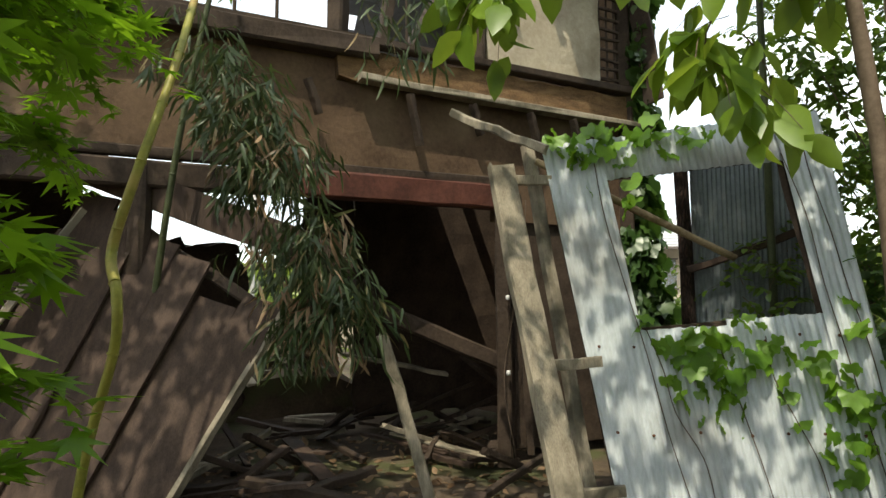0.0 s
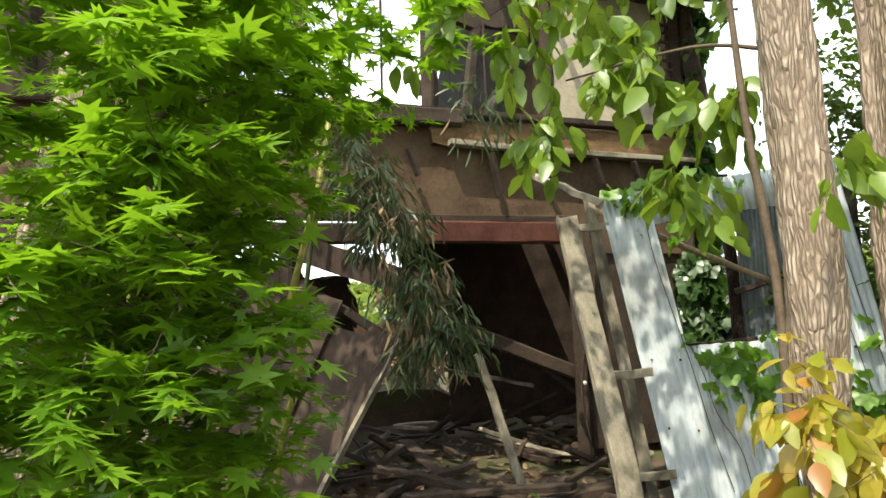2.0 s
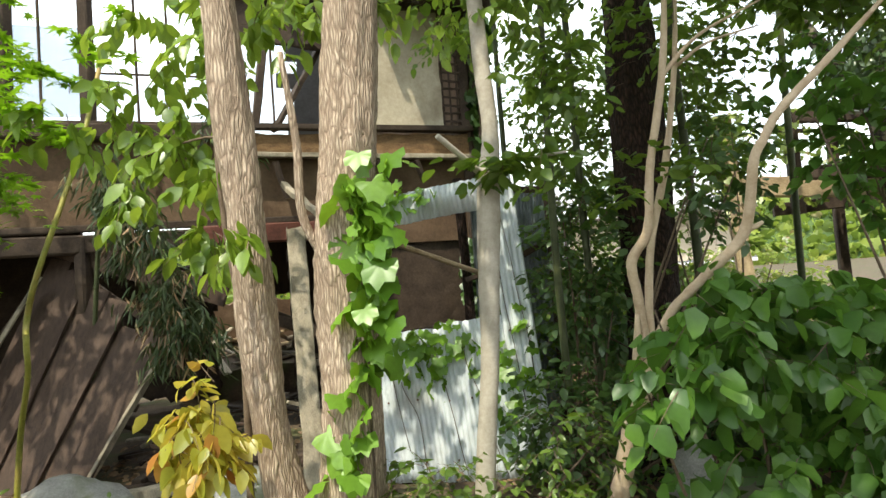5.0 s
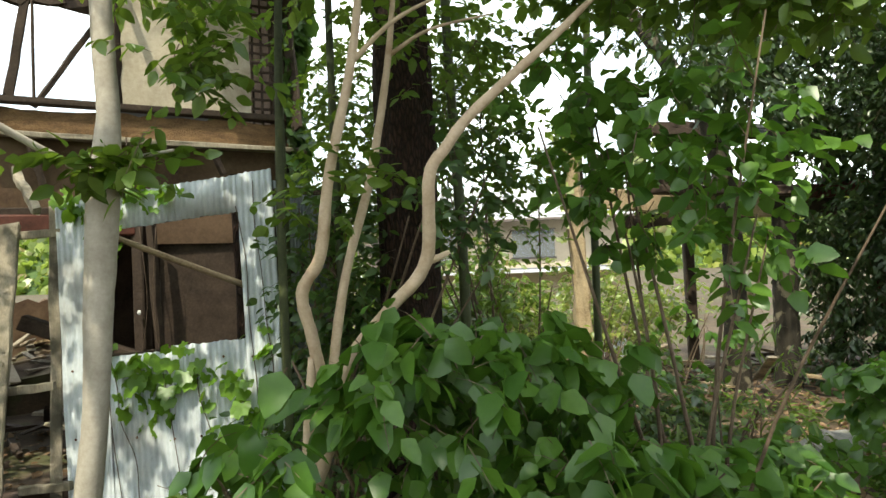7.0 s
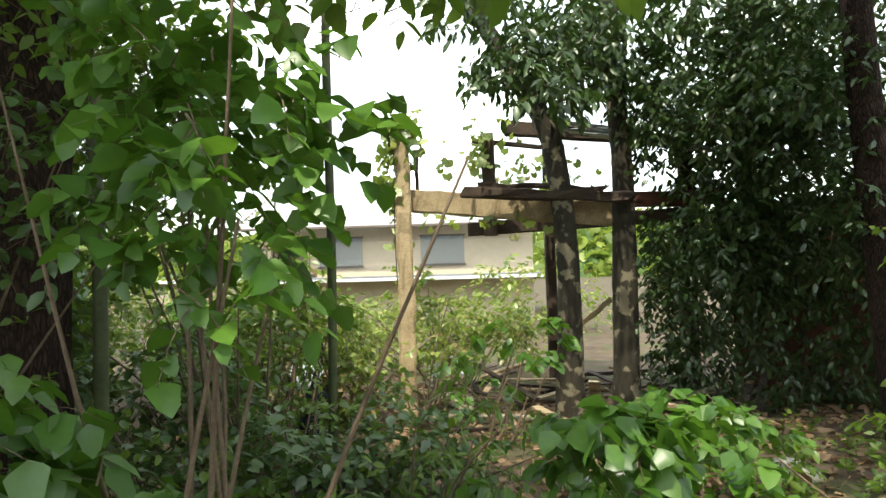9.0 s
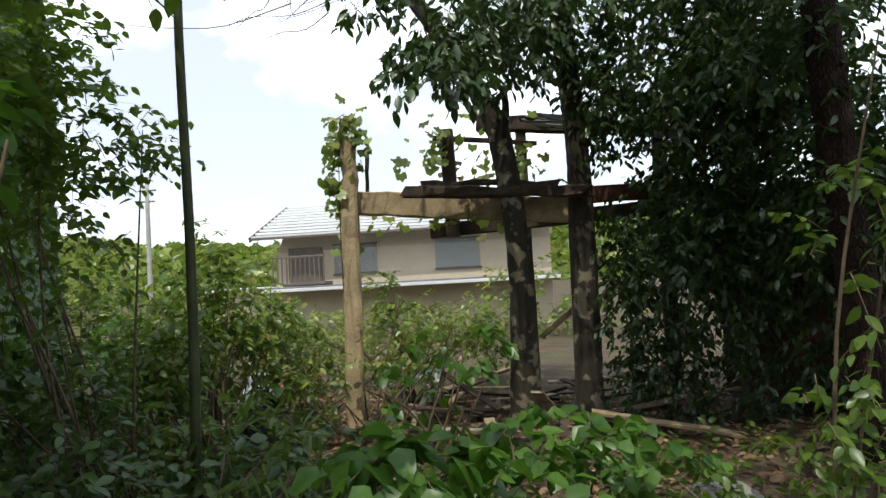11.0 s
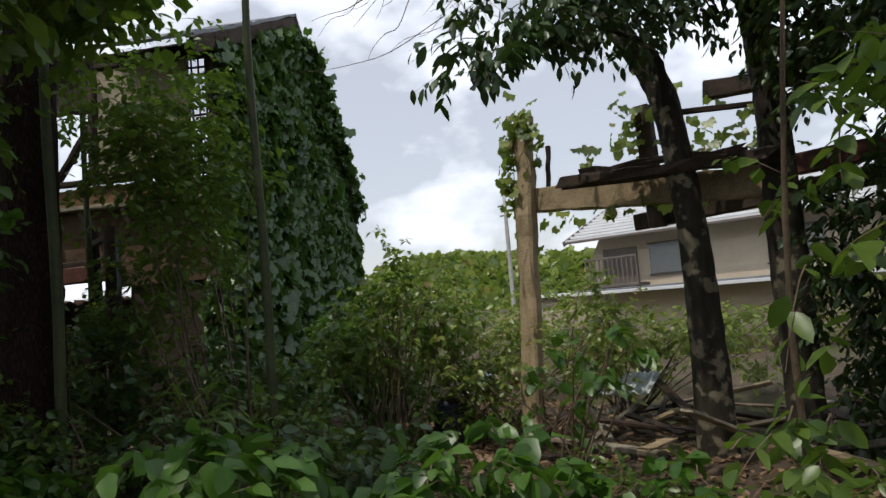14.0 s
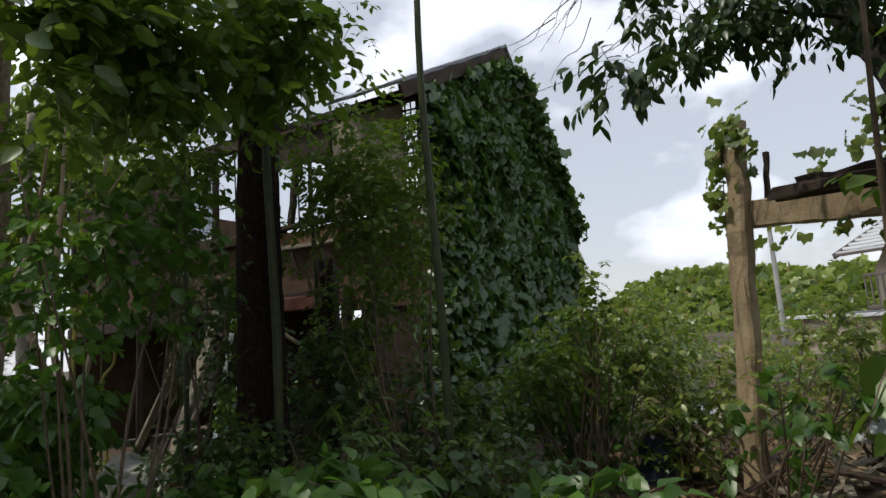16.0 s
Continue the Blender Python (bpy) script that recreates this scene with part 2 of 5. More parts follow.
L_LITTER = leaf_material("dead leaf", (0.11, 0.065, 0.035), (0.34, 0.23, 0.14), (0.35, 0.22, 0.1), 0.03, 0.15)
L_GRASS = leaf_material("grass blade", (0.06, 0.13, 0.02), (0.17, 0.26, 0.05), (0.25, 0.4, 0.05), 0.06, 0.35)


# ---- mesh helpers ----
rng = np.random.default_rng(7)


def thing(name, label, category, at=(0, 0, 0), group="", kind=""):
    ob = new(name)
    ob.location = at
    return tagged(ob, label, category, group, kind)


def mesh_part(name, verts, faces, mat, parent=None, label="", smooth=False):
    me = bpy.data.meshes.new(name)
    me.from_pydata([tuple(v) for v in verts], [], faces)
    if smooth:
        me.polygons.foreach_set("use_smooth", [True] * len(me.polygons))
    me.materials.append(mat)
    ob = new(name, me)
    if parent:
        ob.parent = parent
        ob.matrix_parent_inverse = Matrix.Translation(parent.location).inverted()
    if label:
        ob["label"] = label
    return ob


def loft(rings, cap=True):
    """Vertices and faces of a closed tube through rings of equal count."""
    k = len(rings[0])
    verts = [p for ring in rings for p in ring]
    faces = []
    for i in range(len(rings) - 1):
        for j in range(k):
            a, b = i * k + j, i * k + (j + 1) % k
            faces.append((a, b, b + k, a + k))
    if cap:
        faces.append(tuple(range(k - 1, -1, -1)))
        faces.append(tuple(range((len(rings) - 1) * k, len(rings) * k)))
    return verts, faces


def beam_mesh(p0, p1, w, h, wear=0.006, steps=6, up=(0, 0, 1), splinter=0.0):
    """A squared timber with chamfered, worn edges from p0 to p1; splinter: how far its ends are torn."""
    p0, p1 = Vector(p0), Vector(p1)
    ax = (p1 - p0).normalized()
    side = ax.cross(Vector(up))
    if side.length < 0.05:
        side = ax.cross(Vector((1, 0, 0)))
    side.normalize()
    top = side.cross(ax)
    c = min(w, h) * 0.13
    prof = [(-w / 2 + c, -h / 2), (w / 2 - c, -h / 2), (w / 2, -h / 2 + c), (w / 2, h / 2 - c), (w / 2 - c, h / 2), (-w / 2 + c, h / 2), (-w / 2, h / 2 - c), (-w / 2, -h / 2 + c)]
    rings = []
    for i in range(steps + 1):
        f = i / steps
        q = p0.lerp(p1, f) + side * rng.normal(0, wear * 0.6) + top * rng.normal(0, wear * 0.6)
        ring = []
        for a, b in prof:
            t = ax * (rng.uniform(-1, 1) * splinter if i in (0, steps) else 0)
            ring.append(q + side * (a + rng.normal(0, wear * 0.5)) + top * (b + rng.normal(0, wear * 0.5)) + t)
        rings.append(ring)
    return loft(rings)


def beam(name, p0, p1, w, h, mat, parent=None, label="", wear=0.006, steps=6, up=(0, 0, 1), splinter=0.0):
    v, f = beam_mesh(p0, p1, w, h, wear, steps, up, splinter)
    return mesh_part(name, v, f, mat, parent, label)


def smooth_line(points, steps):
    """A Catmull-Rom line through points, with radii or other values carried along."""
    pts = [np.array(p, float) for p in points]
    pts = [2 * pts[0] - pts[1]] + pts + [2 * pts[-1] - pts[-2]]
    out = []
    for i in range(1, len(pts) - 2):
        a, b, c, d = pts[i - 1:i + 3]
        for s in np.linspace(0, 1, steps, endpoint=False):
            out.append(0.5 * (2 * b + (c - a) * s + (2 * a - 5 * b + 4 * c - d) * s * s + (3 * b - a - 3 * c + d) * s ** 3))
    out.append(pts[-2])
    return out


def tube_mesh(points, sides=10, steps=5, rough=0.04, ridges=0.0):
    """points: (x, y, z, radius). ridges: depth of upright bark ridges."""
    line = smooth_line(points, steps)
    rings = []
    ph = rng.uniform(0, 6, 4)
    for i, p in enumerate(line):
        a = line[max(i - 1, 0)][:3]
        b = line[min(i + 1, len(line) - 1)][:3]
        ax = Vector(b - a).normalized()
        ref = Vector((0, 1, 0)) if abs(ax.y) < 0.9 else Vector((1, 0, 0))
        s = ax.cross(ref).normalized()
        t = s.cross(ax)
        ring = []
        for j in range(sides):
            an = 2 * math.pi * j / sides
            r = p[3] * (1 + rng.normal(0, rough) + 0.05 * math.sin(2 * an + ph[0] + i * 0.2) + 0.04 * math.sin(3 * an + ph[1] - i * 0.15))
            if ridges:
                r += ridges * p[3] * (math.sin(an * 9 + ph[2] + 0.5 * math.sin(i * 0.7)) * 0.5 + noise.noise(Vector((an * 3, i * 0.6, ph[3]))) * 0.9)
            ring.append(Vector(p[:3]) + s * (math.cos(an) * r) + t * (math.sin(an) * r))
        rings.append(ring)
    return loft(rings)


def tube(name, points, mat, parent=None, label="", sides=10, steps=5, rough=0.04, ridges=0.0):
    v, f = tube_mesh(points, sides, steps, rough, ridges)
    return mesh_part(name, v, f, mat, parent, label, smooth=True)


def joined(pieces):
    verts, faces = [], []
    for v, f in pieces:
        o = len(verts)
        verts += list(v)
        faces += [tuple(i + o for i in q) for q in f]
    return verts, faces


# Leaf shapes: x across, y along from the stalk, z up; faces over them.
def blade(width, point=0.5, cup=0.07, droop=0.16):
    ys, ws = (0.0, 0.2, point, 0.78, 1.0), (0.0, 0.72, 1.0, 0.62, 0.0)
    mid = [(0, y, -droop * y * y) for y in ys]
    lf = [(-width / 2 * w, y, -droop * y * y + cup * w) for y, w in zip(ys[1:4], ws[1:4])]
    rt = [(width / 2 * w, y, -droop * y * y + cup * w * 0.8) for y, w in zip(ys[1:4], ws[1:4])]
    v = mid + lf + rt
    f = [(0, 1, 5), (1, 2, 6, 5), (2, 3, 7, 6), (3, 4, 7), (0, 8, 1), (1, 8, 9, 2), (2, 9, 10, 3), (3, 10, 4)]
    return np.array(v), f


def star_leaf(lobes, tip, notch, spread, droop=0.1):
    v, f = [(0, 0.0, 0)], []
    for i in range(lobes):
        a = radians(-spread + 2 * spread * i / (lobes - 1))
        if i:
            b = a - radians(spread / (lobes - 1))
            v.append((math.sin(b) * notch, math.cos(b) * notch + 0.12, 0.0))
        r = tip * (1 - 0.42 * abs(a) / radians(spread))
        v.append((math.sin(a) * r, math.cos(a) * r + 0.12, -droop * r))
    for i in range(1, len(v) - 1):
        f.append((0, i + 1, i))
    return np.array(v), f


OVATE, HEART, LANCE, OVAL = blade(0.55, 0.42), blade(0.74, 0.32, 0.09, 0.2), blade(0.13, 0.4, 0.015, 0.3), blade(0.42, 0.55, 0.06)
MAPLE, CREEPER = star_leaf(7, 0.9, 0.3, 125), star_leaf(7, 0.82, 0.62, 140, 0.22)
SMALL = (np.array([(0, 0, 0), (-0.26, 0.45, 0.05), (0, 1, -0.1), (0.26, 0.45, 0.05)]), [(0, 2, 1), (0, 3, 2)])


def leaves_mesh(where, aim, size, shape, tumble=0.5):
    """Leaves at the places where, pointing along aim; tumble: how freely they roll and tilt."""
    base, faces = shape
    where, aim = np.array(where, float), np.array(aim, float)
    n = len(where)
    y = aim / (np.linalg.norm(aim, axis=1, keepdims=True) + 1e-9)
    up = np.tile([0.0, 0, 1], (n, 1)) + rng.normal(0, tumble, (n, 3))
    x = np.cross(y, up)
    x /= np.linalg.norm(x, axis=1, keepdims=True) + 1e-9
    z = np.cross(x, y)
    size = np.array(size)[:, None, None] if np.ndim(size) else np.full((n, 1, 1), size)
    v = (base[None, :, 0:1] * x[:, None] + base[None, :, 1:2] * y[:, None] + base[None, :, 2:3] * z[:, None]) * size + where[:, None]
    k = len(base)
    return v.reshape(-1, 3), [tuple(q + i * k for q in f) for i in range(n) for f in faces]


def leaves(name, where, aim, size, shape, mat, parent, tumble=0.5, label=""):
    v, f = leaves_mesh(where, aim, size, shape, tumble)
    return mesh_part(name, v, f, mat, parent, label, smooth=True)


class Foliage:
    """Gathers twigs and leaves of one plant."""

    def __init__(self):
        self.where, self.aim, self.size, self.twigs = [], [], [], []

    def spray(self, start, way, length, count, size, droop=0.3, wide=0.9, thick=0.004, bare=0.2, hang=0.25):
        start, way = np.array(start, float), np.array(way, float)
        way = way / (np.linalg.norm(way) + 1e-9)
        bend = rng.normal(0, 0.22, 3)
        side = np.cross(way, (0, 0, 1.0)) + 1e-6
        side /= np.linalg.norm(side)
        pts = []
        for s in np.linspace(0, 1, 5):
            pts.append((*(start + way * length * s + bend * length * s * s + np.array([0, 0, -droop * length * s * s])), thick * (1 - 0.7 * s)))
        self.twigs.append(pts)
        line = np.array(pts)[:, :3]
        for i in range(count):
            s = bare + (1 - bare) * (i + rng.uniform(0, 0.6)) / count
            a = min(s * 4, 3.999)
            j = int(a)
            p = line[j] + (line[j + 1] - line[j]) * (a - j)
            sgn = 1 if i % 2 else -1
            d = way * 0.5 + side * sgn * wide + rng.normal(0, 0.28, 3) + np.array([0, 0, -hang])
            self.where.append(p + rng.normal(0, size * 0.12, 3))
            self.aim.append(d)
            self.size.append(size * rng.uniform(0.6, 1.15))

    def cloud(self, centre, radii, sprays, per, length, size, flat=0.25, droop=0.3, hollow=0.0, **kw):
        for _ in range(sprays):
            q = rng.normal(0, 1, 3)
            q = q / np.linalg.norm(q) * (hollow + (1 - hollow) * rng.uniform(0, 1) ** 0.45)
            p = np.array(centre) + q * np.array(radii)
            w = np.array([q[0] + rng.normal(0, 0.5), q[1] + rng.normal(0, 0.5), q[2] * 0.5 + rng.normal(0, flat)])
            self.spray(p - w / (np.linalg.norm(w) + 1e-9) * length * 0.5, w, length * rng.uniform(0.6, 1.2), per, size, droop, **kw)

    def make(self, parent, shape, mat, twig_mat=None, name="foliage", tumble=0.5, label=""):
        twig_mat = twig_mat or M_TWIG
        if self.twigs:
            rings = []
            for pts in self.twigs:
                ring = []
                for p in pts:
                    q = Vector(p[:3])
                    ring.append([q + Vector((p[3], 0, 0)), q + Vector((-p[3] * 0.5, p[3] * 0.86, 0)), q + Vector((-p[3] * 0.5, -p[3] * 0.86, 0))])
                rings.append(loft(ring, False))
            v, f = joined(rings)
            mesh_part("twig_work", v, f, twig_mat, parent)["kind"] = "stuff"
        return leaves(name, self.where, self.aim, self.size, shape, mat, parent, tumble, label)


def G(x, y):
    """Height of the ground."""
    slope = 0.1 + 0.06 * min(max(y, -8), 2) - 0.01 * min(max(y - 2, 0), 8) + 0.01 * min(max(x, -8), 9)
    return slope + 0.05 * noise.noise(Vector((x * 0.7, y * 0.7, 0))) + 0.02 * noise.noise(Vector((x * 3, y * 3, 4)))


# ---- ground ----
def build_ground():
    xs = np.concatenate([np.linspace(-400, -14, 14), np.arange(-12, 18, 0.2), np.linspace(20, 400, 14)])
    ys = np.concatenate([np.linspace(-300, -9, 10), np.arange(-7, 16, 0.2), np.linspace(18, 60, 10), np.linspace(80, 500, 8)])
    verts = [(x, y, G(x, y)) for y in ys for x in xs]
    k = len(xs)
    faces = [(j * k + i, j * k + i + 1, (j + 1) * k + i + 1, (j + 1) * k + i) for j in range(len(ys) - 1) for i in range(k - 1)]
    tagged(mesh_part("ground", verts, faces, M_SOIL, smooth=True), "dark leaf-littered soil with patches of green", "ground", kind="structure")


build_ground()

# ---- the ruined house: u runs along its front, v back into it ----
HQ, HD, HN = Vector((-0.11, 4.74, 0)), Vector((0.8412, 0.5407, 0)), Vector((-0.5407, 0.8412, 0))


def H(u, v, z):
    return HQ + HD * u + HN * v + Vector((0, 0, z))


house = thing("ruined_house", "collapsing two-storey wooden house with mud walls and open windows", "house", tuple(H(0, 0, 0.3)))


def wall_slab(name, u0, u1, z0, z1, mat, v=0.0, thick=0.09, parent=None, label="", ragged=0.0):
    """A wall slab along the front with uneven faces; ragged: how far its edges are broken."""
    nu, nz = max(2, int((u1 - u0) / 0.12)), max(2, int((z1 - z0) / 0.12))
    verts, faces = [], []
    for side in (0, 1):
        for j in range(nz + 1):
            for i in range(nu + 1):
                u, z = u0 + (u1 - u0) * i / nu, z0 + (z1 - z0) * j / nz
                if ragged and (i in (0, nu) or j in (0, nz)):
                    u, z = u + rng.uniform(-ragged, ragged), z + rng.uniform(-ragged, ragged)
                verts.append(H(u, v + side * thick + 0.012 * noise.noise(Vector((u * 4, z * 4, side * 9))), z))
    k, m = nu + 1, (nu + 1) * (nz + 1)
    for j in range(nz):
        for i in range(nu):
            a = j * k + i
            faces += [(a, a + 1, a + k + 1, a + k), (m + a, m + a + k, m + a + k + 1, m + a + 1)]
    for i in range(nu):
        a, b = i, nz * k + i
        faces += [(a, m + a, m + a + 1, a + 1), (b, b + 1, m + b + 1, m + b)]
    for j in range(nz):
        a, b = j * k, j * k + nu
        faces += [(a, a + k, m + a + k, m + a), (b, m + b, m + b + k, b + k)]
    return mesh_part(name, verts, faces, mat, parent, label)


def hbeam(name, u0, v0, z0, u1, v1, z1, w, h, mat, label="", wear=0.006, splinter=0.0):
    return beam(name, H(u0, v0, z0), H(u1, v1, z1), w, h, mat, house, label, wear, splinter=splinter)


def build_house():
    P = house
    # front: mud band between lintel and sill, sill beam, upper storey
    wall_slab("mud_wall", -6.5, -1.3, 2.52, 3.38, M_MUD, 0.06, parent=P, label="brown mud wall band")
    wall_slab("mud_wall", -1.3, 0.1, 2.52, 3.2, M_MUD, 0.06, parent=P)
    wall_slab("mud_wall", 0.1, 1.5, 2.2, 3.2, M_MUD, 0.06, parent=P)
    wall_slab("mud_wall", 0.3, 1.5, 0.3, 2.2, M_WOOD_DARK, 0.1, parent=P, label="dark boarded lower wall")
    wall_slab("straw_band", -1.3, 1.58, 3.2, 3.44, M_STRAW, -0.02, 0.16, P, "crumbling mud and straw band", 0.02)
    hbeam("sill_beam", -6.5, 0.0, 3.42, -1.0, 0.0, 3.45, 0.18, 0.16, M_WOOD_DARK)
    hbeam("sill_beam", -1.15, -0.06, 3.2, 1.75, -0.06, 3.16, 0.12, 0.05, M_WOOD_GREY, "pale weathered batten")
    hbeam("upper_sill", -6.5, -0.02, 3.52, 1.55, -0.02, 3.5, 0.12, 0.06, M_WOOD_DARK)
    hbeam("wall_plate", -6.5, 0.05, 2.47, 0.1, 0.05, 2.52, 0.12, 0.07, M_WOOD_DARK)
    hbeam("lintel", -1.6, 0.0, 2.38, 0.08, 0.0, 2.38, 0.12, 0.2, M_WOOD_RED, "red-brown door lintel")
    hbeam("lintel", -6.5, 0.0, 2.3, -1.6, 0.0, 2.36, 0.12, 0.18, M_WOOD_DARK)
    for u in (-1.55, -0.75, -0.2, 0.35, 0.8):
        hbeam("bracket", u, -0.1, 3.12, u + 0.1, -0.06, 2.88 - 0.15 * (u == -0.75), 0.06, 0.05, M_WOOD_DARK, wear=0.003)
    for u, w in ((-6.4, 0.14), (-4.6, 0.12), (-3.2, 0.12), (-2.5, 0.1), (-1.3, 0.2), (-0.07, 0.13)):
        hbeam("upper_post", u, 0.03, 3.5, u + 0.02, 0.03, 5.0, w, 0.12, M_WOOD_DARK)
    hbeam("corner_post", 1.5, 0.05, 0.2, 1.52, 0.05, 5.0, 0.13, 0.13, M_WOOD_DARK)
    hbeam("door_post", 0.14, 0.0, 0.2, 0.12, 0.0, 2.5, 0.13, 0.12, M_WOOD_DARK)
    hbeam("door_post", 0.3, -0.12, 0.3, 0.22, -0.1, 2.4, 0.08, 0.06, M_WOOD_DARK)
    for u in (-6.4, -4.4, -2.6):
        hbeam("post", u, 0.0, 0.2, u, 0.0, 2.4, 0.12, 0.12, M_WOOD_DARK)
    # slim uprights in the open windows
    for u in (-2.05, -1.75, -2.9, -3.6, -0.72):
        hbeam("window_bar", u, 0.05, 3.53, u, 0.05, 4.9, 0.022, 0.022, M_WOOD_DARK, wear=0.001)
    hbeam("window_bar", -2.5, 0.05, 4.05, -1.35, 0.05, 4.05, 0.02, 0.02, M_WOOD_DARK, wear=0.001)
    hbeam("fallen_strut", -0.72, 0.1, 3.5, -0.1, 0.3, 4.6, 0.14, 0.05, M_WOOD_DARK)
    wall_slab("window_pane", -3.15, -2.55, 3.6, 4.5, M_GLASS, 0.05, 0.006, P, "dusty blue-grey window glass")
    wall_slab("plaster_panel", 0.0, 1.2, 3.53, 4.9, M_PLASTER, 0.0, 0.07, P, "stained cream plaster panel", 0.012)
    # bare lath at the corner
    for i in range(16):
        z = 3.3 + i * 0.1
        hbeam("lath", 1.14, 0.03, z, 1.56, 0.03, z + rng.uniform(-0.02, 0.02), 0.02, 0.025, M_WOOD_BROWN, wear=0.002)
    for u in (1.24, 1.33, 1.42):
        hbeam("lath", u, 0.05, 3.3, u, 0.05, 4.9, 0.02, 0.02, M_WOOD_BROWN, wear=0.002)
    hbeam("rake_board", 1.62, -0.25, 3.35, 1.58, 0.0, 5.1, 0.03, 0.2, M_WOOD_DARK)
    # top plates and what is left of the roof
    hbeam("top_plate", -6.5, 0.05, 5.0, 1.6, 0.05, 5.0, 0.14, 0.16, M_WOOD_DARK)
    # end wall with its broken gable
    C = H(1.52, 0, 0)
    S = HN
    prof = [(0.0, 0.1), (5.1, 0.1), (5.1, 4.1), (2.75, 6.45), (0.0, 5.0)]
    sv = []
    for off in (0.0, -0.1):
        sv += [C + S * v + Vector((off, 0, z)) for v, z in prof]
    k = len(prof)
    sf = [tuple(range(k)), tuple(range(2 * k - 1, k - 1, -1))] + [(i, i + k, (i + 1) % k + k, (i + 1) % k) for i in range(k)]
    mesh_part("end_wall", sv, sf, M_MUD, P, "end wall under creeper")
    # what is left of the roof: tile courses round the gable
    for (va, za), (vb, zb), cut in (((2.75, 6.6), (5.4, 4.02), 1.9), ((-0.6, 4.85), (2.75, 6.6), 1.5)):
        n = 15 if cut > 1.6 else 13
        slope = Vector((0, 0, abs(vb - va))) + S * (za - zb)
        for i in range(n):
            f = (i + 0.5) / n
            p = C + S * (va + (vb - va) * f) + Vector((0.16, 0.05, za + (zb - za) * f + 0.04))
            beam("roof_course", p, p - HD * (cut + rng.uniform(-0.3, 0.1)), math.hypot(vb - va, zb - za) / n * 1.15, 0.04, M_TILE, P, wear=0.008, up=slope)
    for (va, za), (vb, zb) in (((2.75, 6.48), (5.4, 3.9)), ((-0.6, 4.73), (2.75, 6.48))):
        a, b = C + S * va + Vector((0.18, 0, za)), C + S * vb + Vector((0.18, 0, zb))
        beam("rake_board", a, b, 0.04, 0.18, M_WOOD_DARK, P)
    for i in range(5):
        hbeam("rafter", -0.6 + i * 0.5, -0.4, 4.85, -0.7 + i * 0.5, 2.7, 6.4, 0.06, 0.08, M_WOOD_DARK)
    for u in (-4.4, -3.4, -2.4):
        hbeam("rafter", u, -0.3, 4.95, u, 2.7, 6.4, 0.06, 0.08, M_WOOD_DARK)
    # back wall, far left wall, floor joists
    wall_slab("back_wall", -6.5, -2.4, 0.3, 2.35, M_MUD, 5.1, 0.1, P, ragged=0.06)
    wall_slab("back_wall", 0.2, 1.0, 0.3, 2.8, M_MUD, 4.2, 0.1, P)
    wall_slab("back_wall", -2.4, 0.2, 0.3, 1.6, M_MUD, 5.1, 0.1, P, ragged=0.05)
    # Upper floor slab, added to block light and keep the interior dark.
    wall_slab("added_floor_shade", -6.4, 0.3, 3.27, 3.3, M_WOOD_DARK, 0.15, 3.3, P)
    wall_slab("inner_wall", -6.4, -3.2, 0.3, 3.2, M_WOOD_DARK, 3.3, 0.06, P, ragged=0.03)
    wall_slab("inner_wall", -3.2, -1.5, 0.3, 2.2, M_WOOD_DARK, 3.3, 0.06, P, ragged=0.1)
    wall_slab("inner_wall", -0.45, 1.38, 0.3, 3.2, M_WOOD_DARK, 2.2, 0.06, P, ragged=0.03)
    wall_slab("inner_wall", -0.75, 0.4, 1.75, 3.2, M_WOOD_BROWN, 3.3, 0.05, P, ragged=0.06)
    wall_slab("upper_wall", -1.25, 0.02, 4.42, 4.95, M_WOOD_DARK, 0.05, 0.06, P, "broken dark boards over the window", 0.07)
    hbeam("broken_post", -0.92, 0.08, 3.55, -0.78, 0.1, 4.5, 0.1, 0.08, M_WOOD_DARK, splinter=0.04)
    wall_slab("upper_wall", -6.5, -3.3, 3.55, 4.95, M_WOOD_DARK, 0.05, 0.06, P, "dark boarded upper wall")
    hbeam("fallen_beam", -0.9, 0.5, 1.5, 0.25, 0.25, 1.0, 0.16, 0.14, M_WOOD_DARK, "fallen squared beam")
    hbeam("fallen_plank", -0.9, 1.2, 1.05, 0.05, 0.9, 0.85, 0.16, 0.03, M_WOOD_GREY, "pale fallen plank")
    hbeam("fallen_post", -1.2, -0.75, 1.3, -0.92, -0.85, 0.3, 0.09, 0.07, M_WOOD_GREY, "leaning weathered post")
    v0, v1 = H(-6.5, 0, 0), H(-6.5, 5.1, 0)
    mesh_part("end_wall", *beam_mesh(v0 + Vector((0, 0, 2.6)), v1 + Vector((0, 0, 2.6)), 0.1, 4.8, 0.01), M_MUD, P)
    for u in np.arange(-6, 1.4, 0.75):
        hbeam("floor_joist", u, 0.1, 3.19, u, 3.3, 3.19, 0.1, 0.14, M_WOOD_DARK)


build_house()


